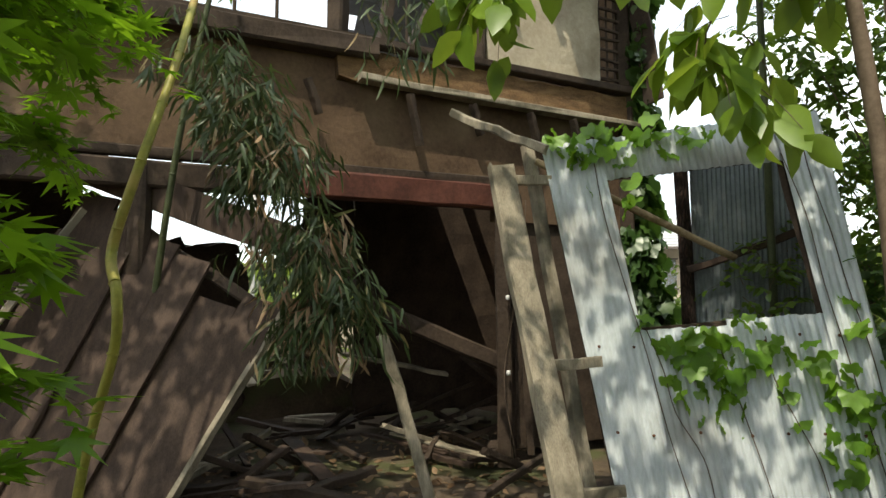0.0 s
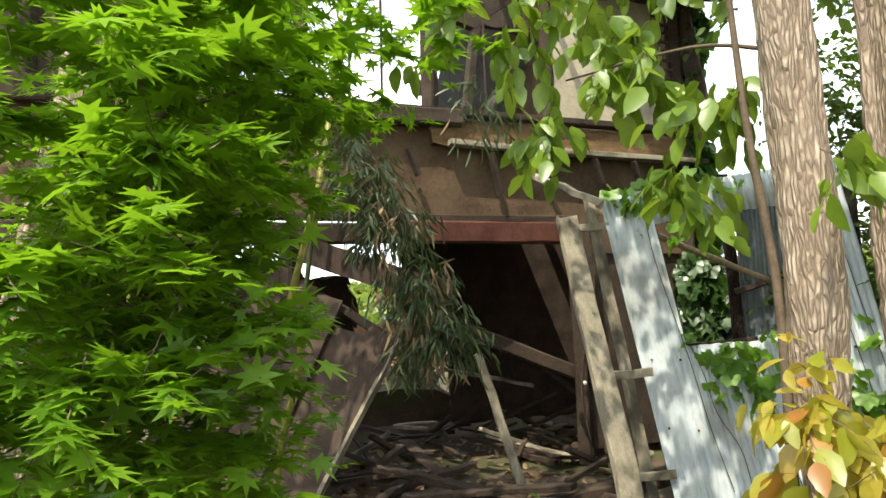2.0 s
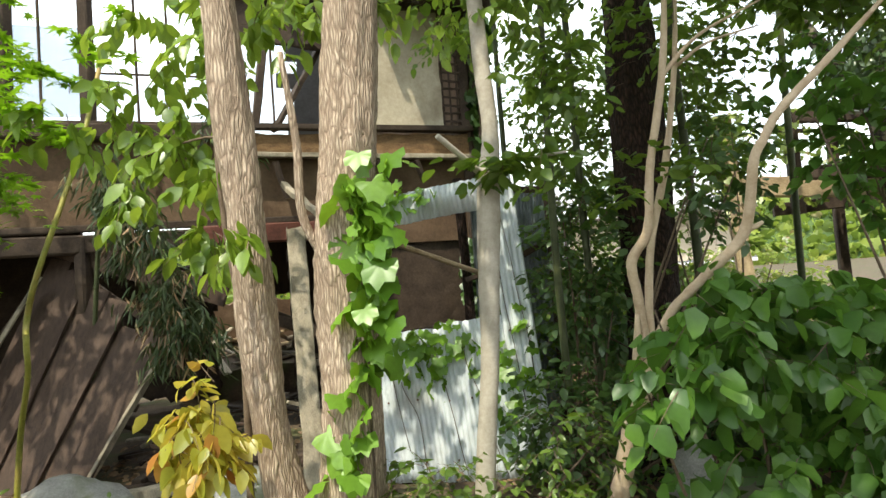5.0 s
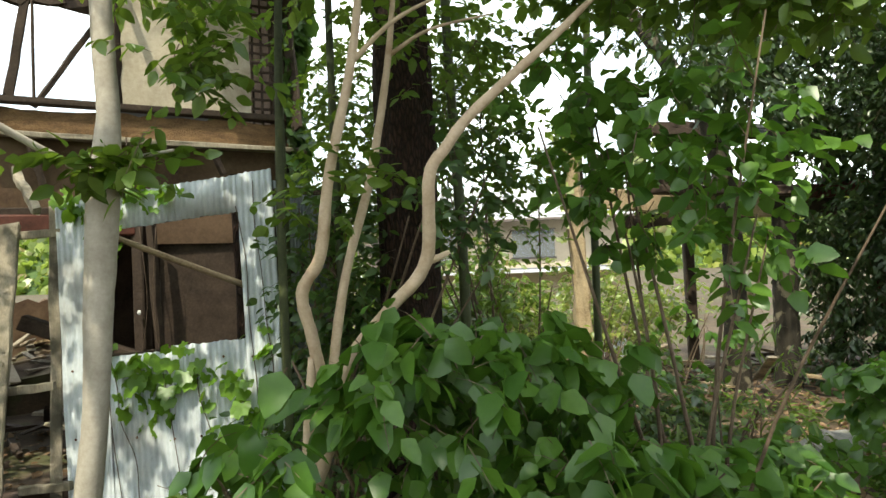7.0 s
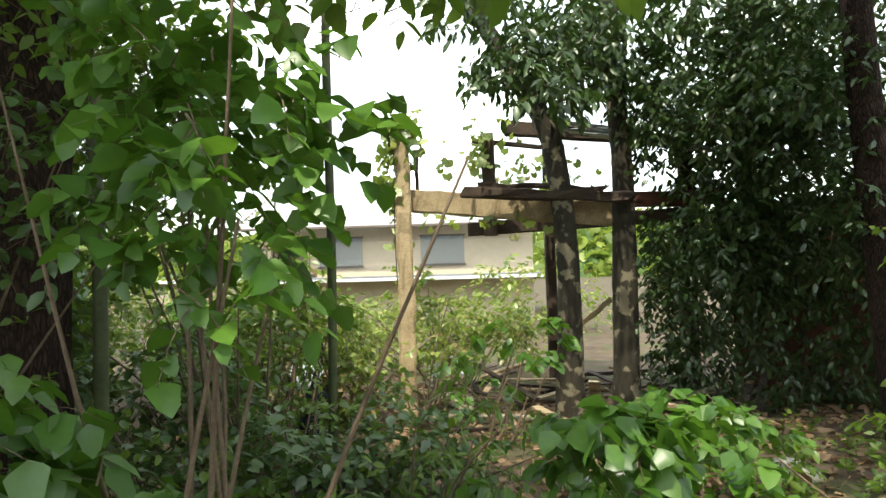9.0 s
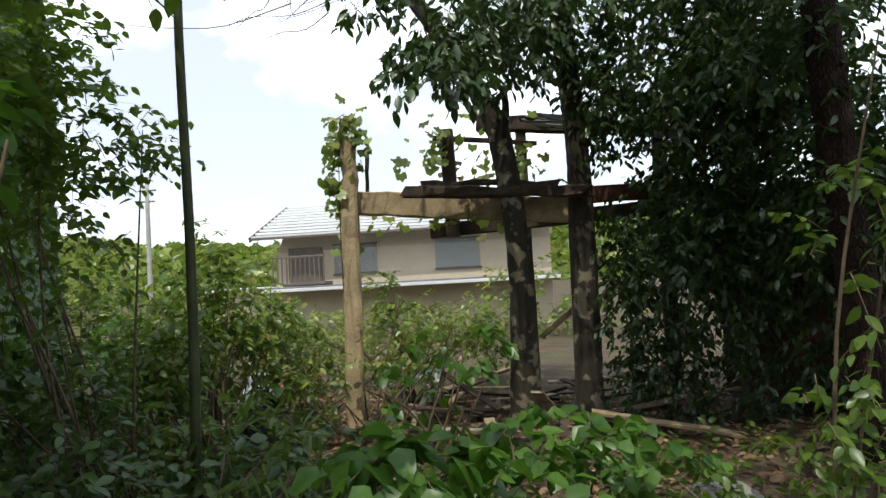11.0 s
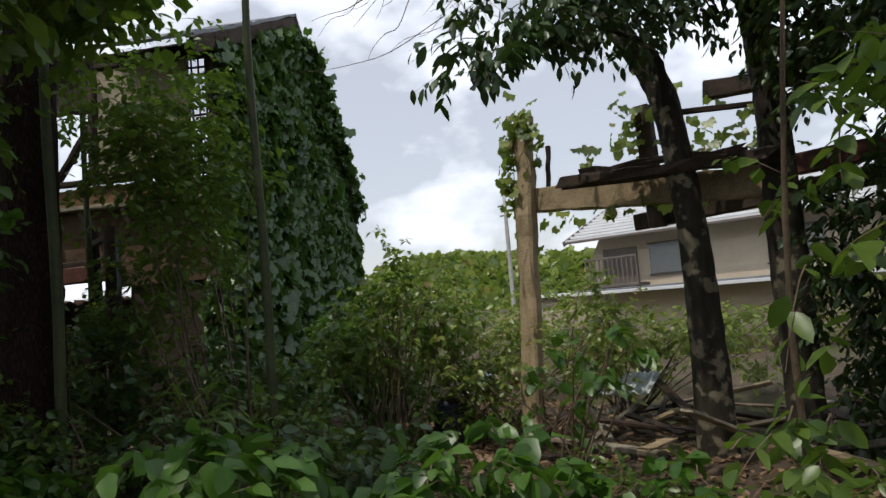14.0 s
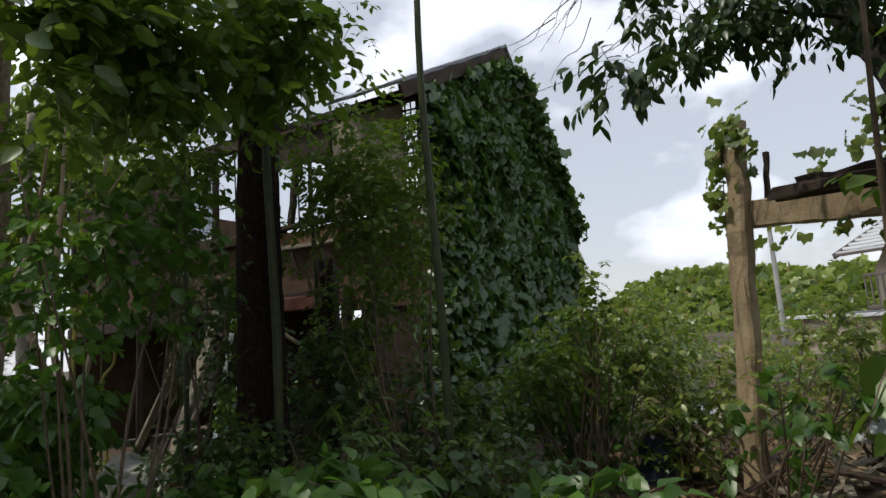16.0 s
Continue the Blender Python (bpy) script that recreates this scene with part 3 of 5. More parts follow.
def door_cables():
    t = thing("old_cable", "thin old cables with white insulators hanging by the doorway", "cable", tuple(H(0.2, -0.15, 2.3)))
    for u, v, bend in ((0.12, -0.1, 0.05), (0.26, -0.16, -0.04)):
        pts = [(*H(u, v, 2.35), 0.004), (*H(u + bend, v - 0.02, 1.6), 0.004), (*H(u - bend, v, 0.9), 0.004), (*H(u - bend * 2, v - 0.25, 0.35), 0.004)]
        tube("wire", pts, M_WIRE, t, sides=5)
    for z in (1.55, 0.95):
        p = H(0.1, -0.12, z)
        tube("insulator", [(p.x, p.y, p.z - 0.02, 0.012), (p.x, p.y, p.z, 0.018), (p.x, p.y, p.z + 0.02, 0.012)], M_PIPE, t, "white porcelain insulator", sides=8, steps=2)


door_cables()


# ---- before the house ----
def boards_panel():
    """A fallen wall of boards that leans in the house front."""
    t = thing("fallen_board_wall", "brown board wall fallen askew against the house front", "board wall", (-2.2, 3.0, 0.25))
    bl, br, tr = Vector((-3.25, 2.6, 0.1)), Vector((-1.85, 2.65, 0.1)), Vector((-1.3, 3.3, 1.42))
    tl = Vector((-2.75, 3.45, 2.3))
    n = 6
    nrm = (br - bl).cross(tr - br).normalized()
    for i in range(n):
        a, b = (i + 0.02) / n, (i + 0.97) / n
        lo, hi = bl.lerp(br, (a + b) / 2), tl.lerp(tr, (a + b) / 2)
        short = 0.16 if i == 4 else rng.uniform(0, 0.05)
        w = (tr - tl).length / n * 0.97
        off = nrm * (0.024 * (i % 2) + rng.uniform(-0.002, 0.002))
        beam("plank", lo + off, hi + off - (hi - lo).normalized() * short, w * (0.93 if i == 3 else 1.0), 0.022, M_WOOD_BROWN, t, up=nrm, wear=0.004, steps=8)
    mid = lambda f: (bl.lerp(tl, f), br.lerp(tr, f))
    for f in (0.06, 0.55, 0.98):
        a, b = mid(f)
        beam("batten", a - nrm * 0.04, b - nrm * 0.04, 0.07, 0.04, M_WOOD_DARK, t, up=nrm)
    beam("edge_board", br + nrm * 0.02, tr + nrm * 0.02, 0.035, 0.06, M_WOOD_GREY, t, "pale edge board", up=nrm)
    top = thing("fallen_top_board", "dark fallen board lying over the board wall", "board", (-1.7, 3.1, 2.0))
    beam("board", (-2.75, 3.3, 2.42), (-0.95, 3.62, 1.75), 0.04, 0.22, M_WOOD_BROWN, top)
    side = thing("leaning_plank", "grey weathered plank leaning beside the board wall", "plank", (-2.9, 2.4, 0.2))
    beam("plank", (-3.3, 2.2, 0.1), (-2.45, 3.0, 2.05), 0.13, 0.04, M_WOOD_GREY, side)
    side = thing("leaning_plank", "dark weathered plank leaning beside the board wall", "plank", (-3.1, 2.4, 0.2))
    beam("plank", (-3.55, 2.3, 0.1), (-2.7, 3.15, 1.95), 0.12, 0.04, M_WOOD_DARK, side)


boards_panel()


def ladder():
    t = thing("timber_ladder", "weathered grey timber ladder leaning by the doorway", "ladder", (0.35, 2.6, 0.3))
    beam("rail", (0.42, 2.45, 0.22), (0.04, 3.14, 2.27), 0.15, 0.06, M_WOOD_GREY, t, wear=0.005, steps=10, splinter=0.02)
    beam("rail", (0.52, 2.95, 0.3), (0.2, 3.4, 2.46), 0.07, 0.06, M_WOOD_GREY, t, wear=0.004)
    for z, dx in ((1.17, 0.0), (0.53, 0.1), (2.2, -0.2)):
        beam("rung", (0.2 + dx, 2.9 if z < 2 else 3.1, z - 0.01), (0.56 + dx, 2.9 if z < 2 else 3.3, z + 0.02), 0.035, 0.055, M_WOOD_GREY, t, wear=0.003)
    p = thing("fallen_log", "long grey split log lying before the doorway", "log", (-0.8, 2.4, 0.25))
    beam("log", (-1.6, 2.25, 0.26), (-0.25, 2.6, 0.36), 0.11, 0.07, M_WOOD_GREY, p, wear=0.012, steps=9, splinter=0.05)
    p = thing("fallen_log", "long dark squared log lying before the doorway", "log", (0.2, 2.6, 0.3))
    beam("log", (-0.45, 2.5, 0.33), (0.75, 3.2, 0.52), 0.13, 0.1, M_WOOD_DARK, p, wear=0.01, steps=9, splinter=0.05)
    p = thing("broken_batten", "broken pale batten end sticking out of the front", "batten", (-0.1, 3.6, 2.6))
    beam("batten", (-0.28, 3.6, 2.74), (0.3, 3.1, 2.36), 0.06, 0.05, M_WOOD_GREY, p, splinter=0.02)
    p = thing("leaning_pole", "thin round pole lying across the shutter opening", "pole", (1.0, 3.6, 2.0))
    tube("pole", [(0.25, 3.35, 2.35, 0.02), (0.9, 3.55, 2.05, 0.022), (1.5, 3.75, 1.78, 0.024)], M_WOOD_TAN, p, sides=8)


ladder()

TL, TR, BL, BR = Vector((0.28, 3.32, 2.43)), Vector((1.87, 3.39, 2.60)), Vector((0.67, 2.89, 0.22)), Vector((2.11, 2.96, 0.22))


def shutter():
    """White corrugated shutter with a square opening: sheets, a timber frame behind, rusty nails."""
    t = thing("corrugated_shutter", "white painted corrugated iron shutter with a window hole, overgrown", "shutter", tuple(BL))

    def at(s, r, lift=0.0):
        top, bot = TL.lerp(TR, s), BL.lerp(BR, s)
        nrm = (TR - TL).cross(TL - BL).normalized()
        return bot.lerp(top, r) + nrm * lift

    def sheet(s0, s1, r0, r1, lift):
        wide = int((s1 - s0) * 1.7 / 0.008) + 2
        rows = max(2, int((r1 - r0) * 24))
        verts, faces = [], []
        for j in range(rows + 1):
            for i in range(wide + 1):
                s, r = s0 + (s1 - s0) * i / wide, r0 + (r1 - r0) * j / rows
                wave = 0.006 * math.cos(2 * math.pi * s * 1.68 / 0.045)
                dent = 0.012 * noise.noise(Vector((s * 3, r * 4, s0 * 7)))
                jag = 0.004 * noise.noise(Vector((s * 40, r * 3, 1))) if j in (0, rows) else 0
                verts.append(at(s, r + jag, lift + wave + dent))
        k = wide + 1
        for j in range(rows):
            for i in range(wide):
                a = j * k + i
                faces.append((a, a + 1, a + k + 1, a + k))
        ob = mesh_part("sheet", verts, faces, M_TIN_WHITE, t, smooth=True)
        sol = ob.modifiers.new("thickness", 'SOLIDIFY')
        sol.thickness = 0.0015

    sheet(0.0, 0.21, 0.0, 1.0, 0.016)
    sheet(0.84, 1.0, 0.0, 1.0, 0.018)
    sheet(0.2, 0.53, 0.0, 0.50, 0.010)
    sheet(0.51, 0.85, 0.0, 0.515, 0.006)
    sheet(0.2, 0.85, 0.885, 1.0, 0.008)
    for a, b in (((0.02, 0.01), (0.02, 0.99)), ((0.98, 0.01), (0.98, 0.99)), ((0.2, 0.01), (0.2, 0.99)), ((0.85, 0.01), (0.85, 0.99)), ((0.02, 0.5), (0.98, 0.51)), ((0.02, 0.98), (0.98, 0.98)), ((0.02, 0.9), (0.98, 0.9)), ((0.02, 0.03), (0.98, 0.03))):
        beam("frame_batten", at(*a, -0.03), at(*b, -0.03), 0.045, 0.035, M_WOOD_DARK, t)
    for s in (0.05, 0.17, 0.33, 0.5, 0.62, 0.74, 0.87, 0.96):
        for r in (0.47, 0.26, 0.06):
            c = at(s, r + rng.uniform(-0.01, 0.01), 0.028)
            tube("nail", [(c.x, c.y, c.z, 0.008), (c.x, c.y - 0.004, c.z, 0.009), (c.x, c.y - 0.007, c.z, 0.003)], M_NAIL, t, sides=6, steps=1)
    return at


shutter_at = shutter()


def creeper(name, label, spots, size, parent_at, mat=None, category="creeper", stems=()):
    t = thing(name, label, category, parent_at)
    wh, aim = [], []
    for p, out, spread, count in spots:
        for _ in range(count):
            q = np.array(p) + rng.normal(0, 1, 3) * np.array(spread)
            wh.append(q)
            aim.append(np.array(out) * 0.4 + np.array([rng.normal(0, 0.5), rng.normal(0, 0.3), -0.8]))
    leaves("foliage", wh, aim, size * rng.uniform(0.5, 1.15, len(wh)), CREEPER, mat or L_VINE, t, 0.35)
    for pts in stems:
        tube("stem", pts, M_WIRE, t, sides=5, steps=4)
    return t


def shutter_creeper():
    spots = []
    front = (0.1, -1, 0.3)
    for s, r, a, b, n in ((0.1, 0.98, 0.07, 0.03, 16), (0.22, 0.96, 0.05, 0.05, 12), (0.36, 1.0, 0.07, 0.03, 12), (0.55, 0.98, 0.06, 0.02, 8), (0.27, 0.86, 0.03, 0.04, 4), (0.24, 0.48, 0.05, 0.03, 5), (0.38, 0.43, 0.06, 0.05, 18), (0.46, 0.38, 0.06, 0.05, 18), (0.6, 0.46, 0.05, 0.05, 14), (0.3, 0.36, 0.05, 0.05, 5), (0.74, 0.36, 0.08, 0.07, 16), (0.86, 0.3, 0.06, 0.09, 18), (0.78, 0.2, 0.06, 0.08, 10), (0.95, 0.24, 0.03, 0.1, 10), (0.95, 0.5, 0.03, 0.03, 4)):
        p = shutter_at(s, r, 0.05)
        spots.append((tuple(p), front, (a * 1.4, 0.02, b * 2.2), n))
    stems = []
    for s0, r0, s1, r1 in ((0.16, 0.95, 0.24, 0.1), (0.26, 0.5, 0.33, 0.02), (0.62, 0.47, 0.72, 0.02), (0.84, 0.9, 0.9, 0.1), (0.9, 0.97, 0.97, 0.3), (0.45, 0.45, 0.55, 0.02)):
        pts = []
        for f in np.linspace(0, 1, 6):
            p = shutter_at(s0 + (s1 - s0) * f + rng.normal(0, 0.012), r0 + (r1 - r0) * f, 0.032)
            pts.append((*p, 0.003))
        stems.append(pts)
    creeper("creeper_on_shutter", "bright green lobed creeper climbing the iron shutter", spots, 0.1, tuple(shutter_at(0.5, 0.0)), stems=stems)


shutter_creeper()


def grey_sheet():
    t = thing("corrugated_lean_to", "grey corrugated iron wall on a rough timber frame", "iron sheet", (1.9, 4.0, 0.4))
    a, b = Vector((1.36, 4.2, 0.35)), Vector((2.12, 4.02, 0.35))
    verts, faces = [], []
    n, rows = 120, 8
    for j in range(rows + 1):
        for i in range(n + 1):
            p = a.lerp(b, i / n)
            verts.append((p.x, p.y + 0.008 * math.cos(i / n * 2 * math.pi * 26), p.z + (2.35 - 0.2 * i / n) * j / rows))
    for j in range(rows):
        for i in range(n):
            q = j * (n + 1) + i
            faces.append((q, q + 1, q + n + 2, q + n + 1))
    ob = mesh_part("sheet", verts, faces, M_TIN_GREY, t, smooth=True)
    ob.modifiers.new("thickness", 'SOLIDIFY').thickness = 0.002
    tube("post", [(1.28, 4.12, 0.3, 0.055), (1.3, 4.14, 1.5, 0.05), (1.27, 4.12, 2.7, 0.05)], M_BARK_DARK, t, sides=10)
    tube("post", [(2.14, 3.94, 0.3, 0.05), (2.13, 3.93, 2.6, 0.045)], M_WOOD_DARK, t, sides=8)
    beam("rail", (1.3, 4.1, 1.72), (2.12, 3.93, 2.02), 0.05, 0.05, M_WOOD_BROWN, t)
    beam("rail", (1.3, 4.1, 2.55), (2.12, 3.93, 2.5), 0.05, 0.05, M_WOOD_BROWN, t)


grey_sheet()


def rock(at, size, seed, label):
    t = bmesh.new()
    bmesh.ops.create_icosphere(t, subdivisions=4, radius=1)
    for v in t.verts:
        d = v.co.normalized()
        r = 1 + 0.28 * noise.noise(d * 1.3 + Vector((seed, 0, 0))) + 0.1 * noise.noise(d * 4 + Vector((0, seed, 0))) + 0.03 * noise.noise(d * 11)
        r += 0.07 * abs(noise.noise(d * 2.6 + Vector((seed, 3, 1)))) + 0.035 * abs(noise.noise(d * 7 + Vector((1, seed, 2))))
        r = min(r, 1.1)
        v.co = Vector((d.x * size[0], d.y * size[1], d.z * size[2])) * r
    me = bpy.data.meshes.new("rock")
    t.to_mesh(me)
    t.free()
    me.polygons.foreach_set("use_smooth", [True] * len(me.polygons))
    me.materials.append(M_ROCK)
    ob = new("rock", me)
    ob.location = at
    tagged(ob, label, "rock", "garden rocks")


rock((-1.45, 2.15, 0.16), (0.5, 0.36, 0.32), 1.0, "rounded pale grey garden rock on the soil")
rock((-0.05, 2.2, 0.2), (0.5, 0.34, 0.32), 4.0, "broad pale grey garden rock with a flat top")
rock((-0.5, 1.95, 0.13), (0.2, 0.16, 0.16), 7.0, "small grey garden rock")
rock((3.1, 2.6, 0.25), (0.32, 0.26, 0.3), 9.0, "grey boulder behind the saplings")
rock((6.0, 4.4, 0.25), (0.28, 0.2, 0.2), 12.0, "pale stone among the litter")
rock((7.4, 4.9, 0.22), (0.25, 0.2, 0.16), 15.0, "pale stone among the litter")


def bamboo(pts, mat, label, nodes=0.28):
    t = thing("bamboo_culm", label, "bamboo", tuple(pts[0][:3]), "bamboo by the house")
    tube("culm", pts, mat, t, sides=10, steps=8, rough=0.01)
    line = smooth_line(pts, 10)
    gone = 0.0
    for a, b in zip(line, line[1:]):
        gone += np.linalg.norm(b[:3] - a[:3])
        if gone > nodes:
            gone = 0.0
            d = Vector(b[:3] - a[:3]).normalized() * 0.006
            r = b[3] * 1.18
            c = Vector(b[:3])
            tube("node", [(*(c - d), r * 0.85), (*c, r), (*(c + d), r * 0.85)], mat, t, sides=10, steps=1, rough=0.0)


bamboo([(-1.63, 1.89, 0.14, 0.02), (-1.56, 1.9, 0.84, 0.02), (-1.42, 1.85, 1.29, 0.02), (-1.41, 1.84, 1.51, 0.021), (-1.53, 1.97, 1.7, 0.021), (-1.48, 2.02, 2, 0.021), (-1.48, 2.29, 2.59, 0.021), (-1.55, 2.61, 3.19, 0.02), (-1.61, 2.93, 3.98, 0.018)], M_BAMBOO, "crooked yellow-green bamboo culm before the board wall")
for i, (x, y, lean, r) in enumerate(((-2.04, 1.12, 0.05, 0.022), (-1.96, 1.48, -0.02, 0.02), (-2.17, 1.44, 0.08, 0.018), (-2.44, 1.29, 0.1, 0.024), (-2.56, 1.81, -0.05, 0.02))):
    bamboo([(x, y, G(x, y) - 0.05, r), (x - lean * 0.4, y, 1.2, r), (x - lean, y + 0.02, 2.4, r * 0.9), (x - lean * 1.6, y + 0.1, 4.2, r * 0.7)], M_BAMBOO if i < 3 else M_BAMBOO_DARK, "straight green bamboo culm in the shade" if i > 2 else "yellowing upright bamboo culm by the maple")
bamboo([(-2.29, 3.3, 0.12, 0.02), (-2.02, 3.23, 2.31, 0.02), (-1.81, 3.35, 3.87, 0.016)], M_BAMBOO_DARK, "dark leaning bamboo culm at the house front")


def bamboo_leaves():
    t = thing("bamboo_leaf_mass", "hanging mass of dark bamboo leaves with dry tips", "bamboo", (-1.06, 2.78, 2.96))
    f = Foliage()
    for c, r, n in (((-1.37, 2.84, 2.63), (0.35, 0.2, 0.28), 75), ((-1.18, 2.78, 2.28), (0.32, 0.2, 0.25), 75), ((-1, 2.82, 1.82), (0.3, 0.2, 0.28), 85), ((-0.81, 2.86, 1.52), (0.26, 0.2, 0.28), 85), ((-1.07, 2.81, 1.33), (0.14, 0.12, 0.2), 24), ((-1.65, 2.92, 2.99), (0.35, 0.3, 0.2), 30), ((-0.55, 3.02, 3.13), (0.3, 0.3, 0.25), 18)):
        f.cloud(c, r, n, 7, 0.2, 0.15, 0.2, 0.6, thick=0.002, hang=0.9, wide=0.5)
    f.make(t, LANCE, L_BAMBOO, M_BAMBOO_DARK, tumble=0.7)
    d = Foliage()
    for c, r, n in (((-1, 2.76, 1.77), (0.3, 0.15, 0.3), 14), ((-0.87, 2.81, 1.42), (0.25, 0.15, 0.25), 16), ((-1.23, 2.73, 2.28), (0.3, 0.15, 0.25), 10)):
        d.cloud(c, r, n, 5, 0.16, 0.15, 0.2, 0.6, thick=0.002, hang=1.0, wide=0.4)
    d.make(t, LANCE, L_LITTER, M_BAMBOO_DARK, name="dry_foliage", tumble=0.7, label="dry tan bamboo leaves")


bamboo_leaves()


# ---- trees and saplings ----
def maple():
    t = thing("maple_tree", "Japanese maple with layered bright green leaves", "tree", (-1.87, 0.46, 0.05))
    tube("trunk", [(-1.87, 0.45, 0.05, 0.246), (-1.85, 0.48, 0.77, 0.205), (-1.78, 0.5, 1.61, 0.154), (-1.69, 0.56, 2.56, 0.103), (-1.55, 0.59, 3.84, 0.052)], M_BARK_GREY, t, sides=36, steps=14, ridges=0.06)
    f = Foliage()
    for a, b in (((-1.78, 0.5, 1.61), (-2.2, 0.88, 2.04)), ((-1.75, 0.52, 2.03), (-0.93, 0.5, 2.41)), ((-1.69, 0.56, 2.45), (-1.91, 0.37, 3.12)), ((-1.79, 0.5, 1.5), (-0.97, 0.15, 1.57)), ((-1.69, 0.56, 2.45), (-0.48, 0.69, 2.9))):
        m = (np.array(a) + np.array(b)) / 2 + np.array([0, 0, 0.12])
        tube("limb", [(*a, 0.022), (*m, 0.015), (*b, 0.006)], M_TWIG, t, sides=8)
    for z, n, cx, cy, rx, ry in ((2.35, 22, -1.5, 1.4, 0.3, 0.25), (2.05, 18, -1.5, 1.35, 0.3, 0.22), (2.6, 22, -1.5, 1.6, 0.35, 0.3), (1, 26, -1.27, -0.32, 0.31, 0.26), (1.37, 34, -1.27, -0.34, 0.31, 0.26), (1.75, 34, -1.26, -0.33, 0.31, 0.26), (2.12, 36, -1.25, -0.31, 0.31, 0.26), (2.56, 36, -1.23, -0.25, 0.36, 0.26), (2.99, 36, -1.22, -0.12, 0.36, 0.31), (1.2, 26, -0.87, -0.1, 0.31, 0.26), (1.46, 34, -0.84, -0.15, 0.31, 0.26), (1.72, 34, -0.8, -0.14, 0.31, 0.26), (1.99, 34, -0.79, -0.13, 0.31, 0.26), (2.3, 34, -0.78, -0.07, 0.36, 0.26), (2.62, 34, -0.77, -0.01, 0.36, 0.26), (1, 50, -1.15, 0.26, 0.52, 0.41), (1.18, 70, -1.09, 0.2, 0.57, 0.46), (1.37, 90, -1.13, 0.27, 0.62, 0.46), (1.58, 90, -1.18, 0.33, 0.62, 0.46), (1.79, 90, -1.23, 0.4, 0.62, 0.46), (2.01, 95, -1.22, 0.46, 0.67, 0.52), (2.27, 95, -1.21, 0.52, 0.72, 0.52), (2.52, 95, -1.04, 0.57, 0.83, 0.57), (2.77, 80, -0.92, 0.78, 0.93, 0.52), (3.08, 60, -0.9, 0.95, 1.14, 0.62), (3.44, 40, -1.09, 1.07, 1.33, 0.72)):
        f.cloud((cx, cy, z), (rx, ry, 0.07), int(n * 0.62), 11, 0.36, 0.1, 0.08, 0.2, thick=0.003, hang=0.12)
    f.make(t, MAPLE, L_MAPLE, tumble=0.3)


maple()


def twin_tree():
    t = thing("twin_trunk_tree", "broadleaf tree with two ridged grey-brown trunks", "tree", (1.18, 0.96, 0.11))
    tube("trunk", [(1.28, 0.97, 0.11, 0.188), (1.3, 0.95, 0.51, 0.157), (1.35, 0.96, 1.25, 0.141), (1.35, 0.98, 1.98, 0.136), (1.42, 1.01, 2.72, 0.13), (1.55, 1.01, 4.29, 0.104), (1.59, 1.1, 6.17, 0.062)], M_BARK_GREY, t, sides=56, steps=22, rough=0.012, ridges=0.07)
    tube("trunk", [(1.15, 0.94, 0.11, 0.115), (1.06, 0.92, 0.55, 0.104), (0.97, 0.88, 1.16, 0.084), (0.97, 0.82, 1.69, 0.089), (0.95, 0.79, 2.22, 0.084), (0.92, 0.76, 2.86, 0.084), (0.86, 0.72, 4.15, 0.053)], M_BARK_GREY, t, sides=44, steps=20, rough=0.012, ridges=0.07)
    tube("limb", [(1.28, 0.91, 1.88, 0.021), (1.2, 0.87, 2.1, 0.023), (1.2, 0.86, 2.42, 0.021), (1.17, 0.81, 2.84, 0.013)], M_BARK_GREY, t, sides=8)
    tube("limb", [(0.83, 0.87, 0.1, 0.019), (0.87, 0.86, 1.48, 0.017), (0.81, 0.84, 2.22, 0.014), (0.77, 0.86, 3.28, 0.008)], M_TWIG, t, sides=8)
    tube("limb", [(0.93, 0.81, 2.43, 0.01), (0.67, 0.96, 2.54, 0.007), (0.2, 1.06, 2.51, 0.004)], M_TWIG, t, sides=6)
    f = Foliage()
    # The high clouds towards -x are added to cast shade on the house front.
    for c, r, n in (((0.6, 1, 2.07), (0.15, 0.12, 0.1), 7), ((0.16, 1.1, 2.33), (0.19, 0.14, 0.1), 8), ((0.41, 1.01, 2.55), (0.31, 0.21, 0.12), 12), ((0.77, 0.85, 2.33), (0.23, 0.16, 0.13), 8), ((0.11, 1.01, 2.77), (0.52, 0.31, 0.21), 18), ((0.7, 1.21, 3.16), (0.93, 0.46, 0.31), 50), ((1.55, 2.02, 3.91), (1.51, 0.91, 0.6), 100), ((1.02, 0.59, 2), (0.08, 0.08, 0.08), 3), ((-0.47, 1.56, 4.76), (1.61, 1.01, 0.5), 170), ((-2.18, 1.09, 5.01), (1.29, 0.9, 0.5), 170), ((-3.62, 1.32, 4.95), (1.17, 0.88, 0.49), 110), ((0.99, 1.62, 4.88), (1.43, 1.02, 0.61), 100)):
        f.cloud(c, r, n, 8, 0.24, 0.125, 0.2, 0.5, thick=0.003, hang=0.9, wide=0.5, hollow=0.1)
    f.make(t, OVATE, L_OVATE, tumble=0.5)
    y = Foliage()
    y.cloud((0.89, 0.47, 1.2), (0.2, 0.12, 0.18), 32, 7, 0.17, 0.11, 0.4, 0.3, thick=0.003, hang=0.8, wide=0.5)
    y.cloud((0.84, 0.53, 1.43), (0.08, 0.08, 0.06), 4, 5, 0.14, 0.09, 0.4, 0.1, thick=0.003, hang=0.3)
    y.make(t, OVATE, L_YOUNG, name="young_foliage", label="yellow and reddish young leaves")


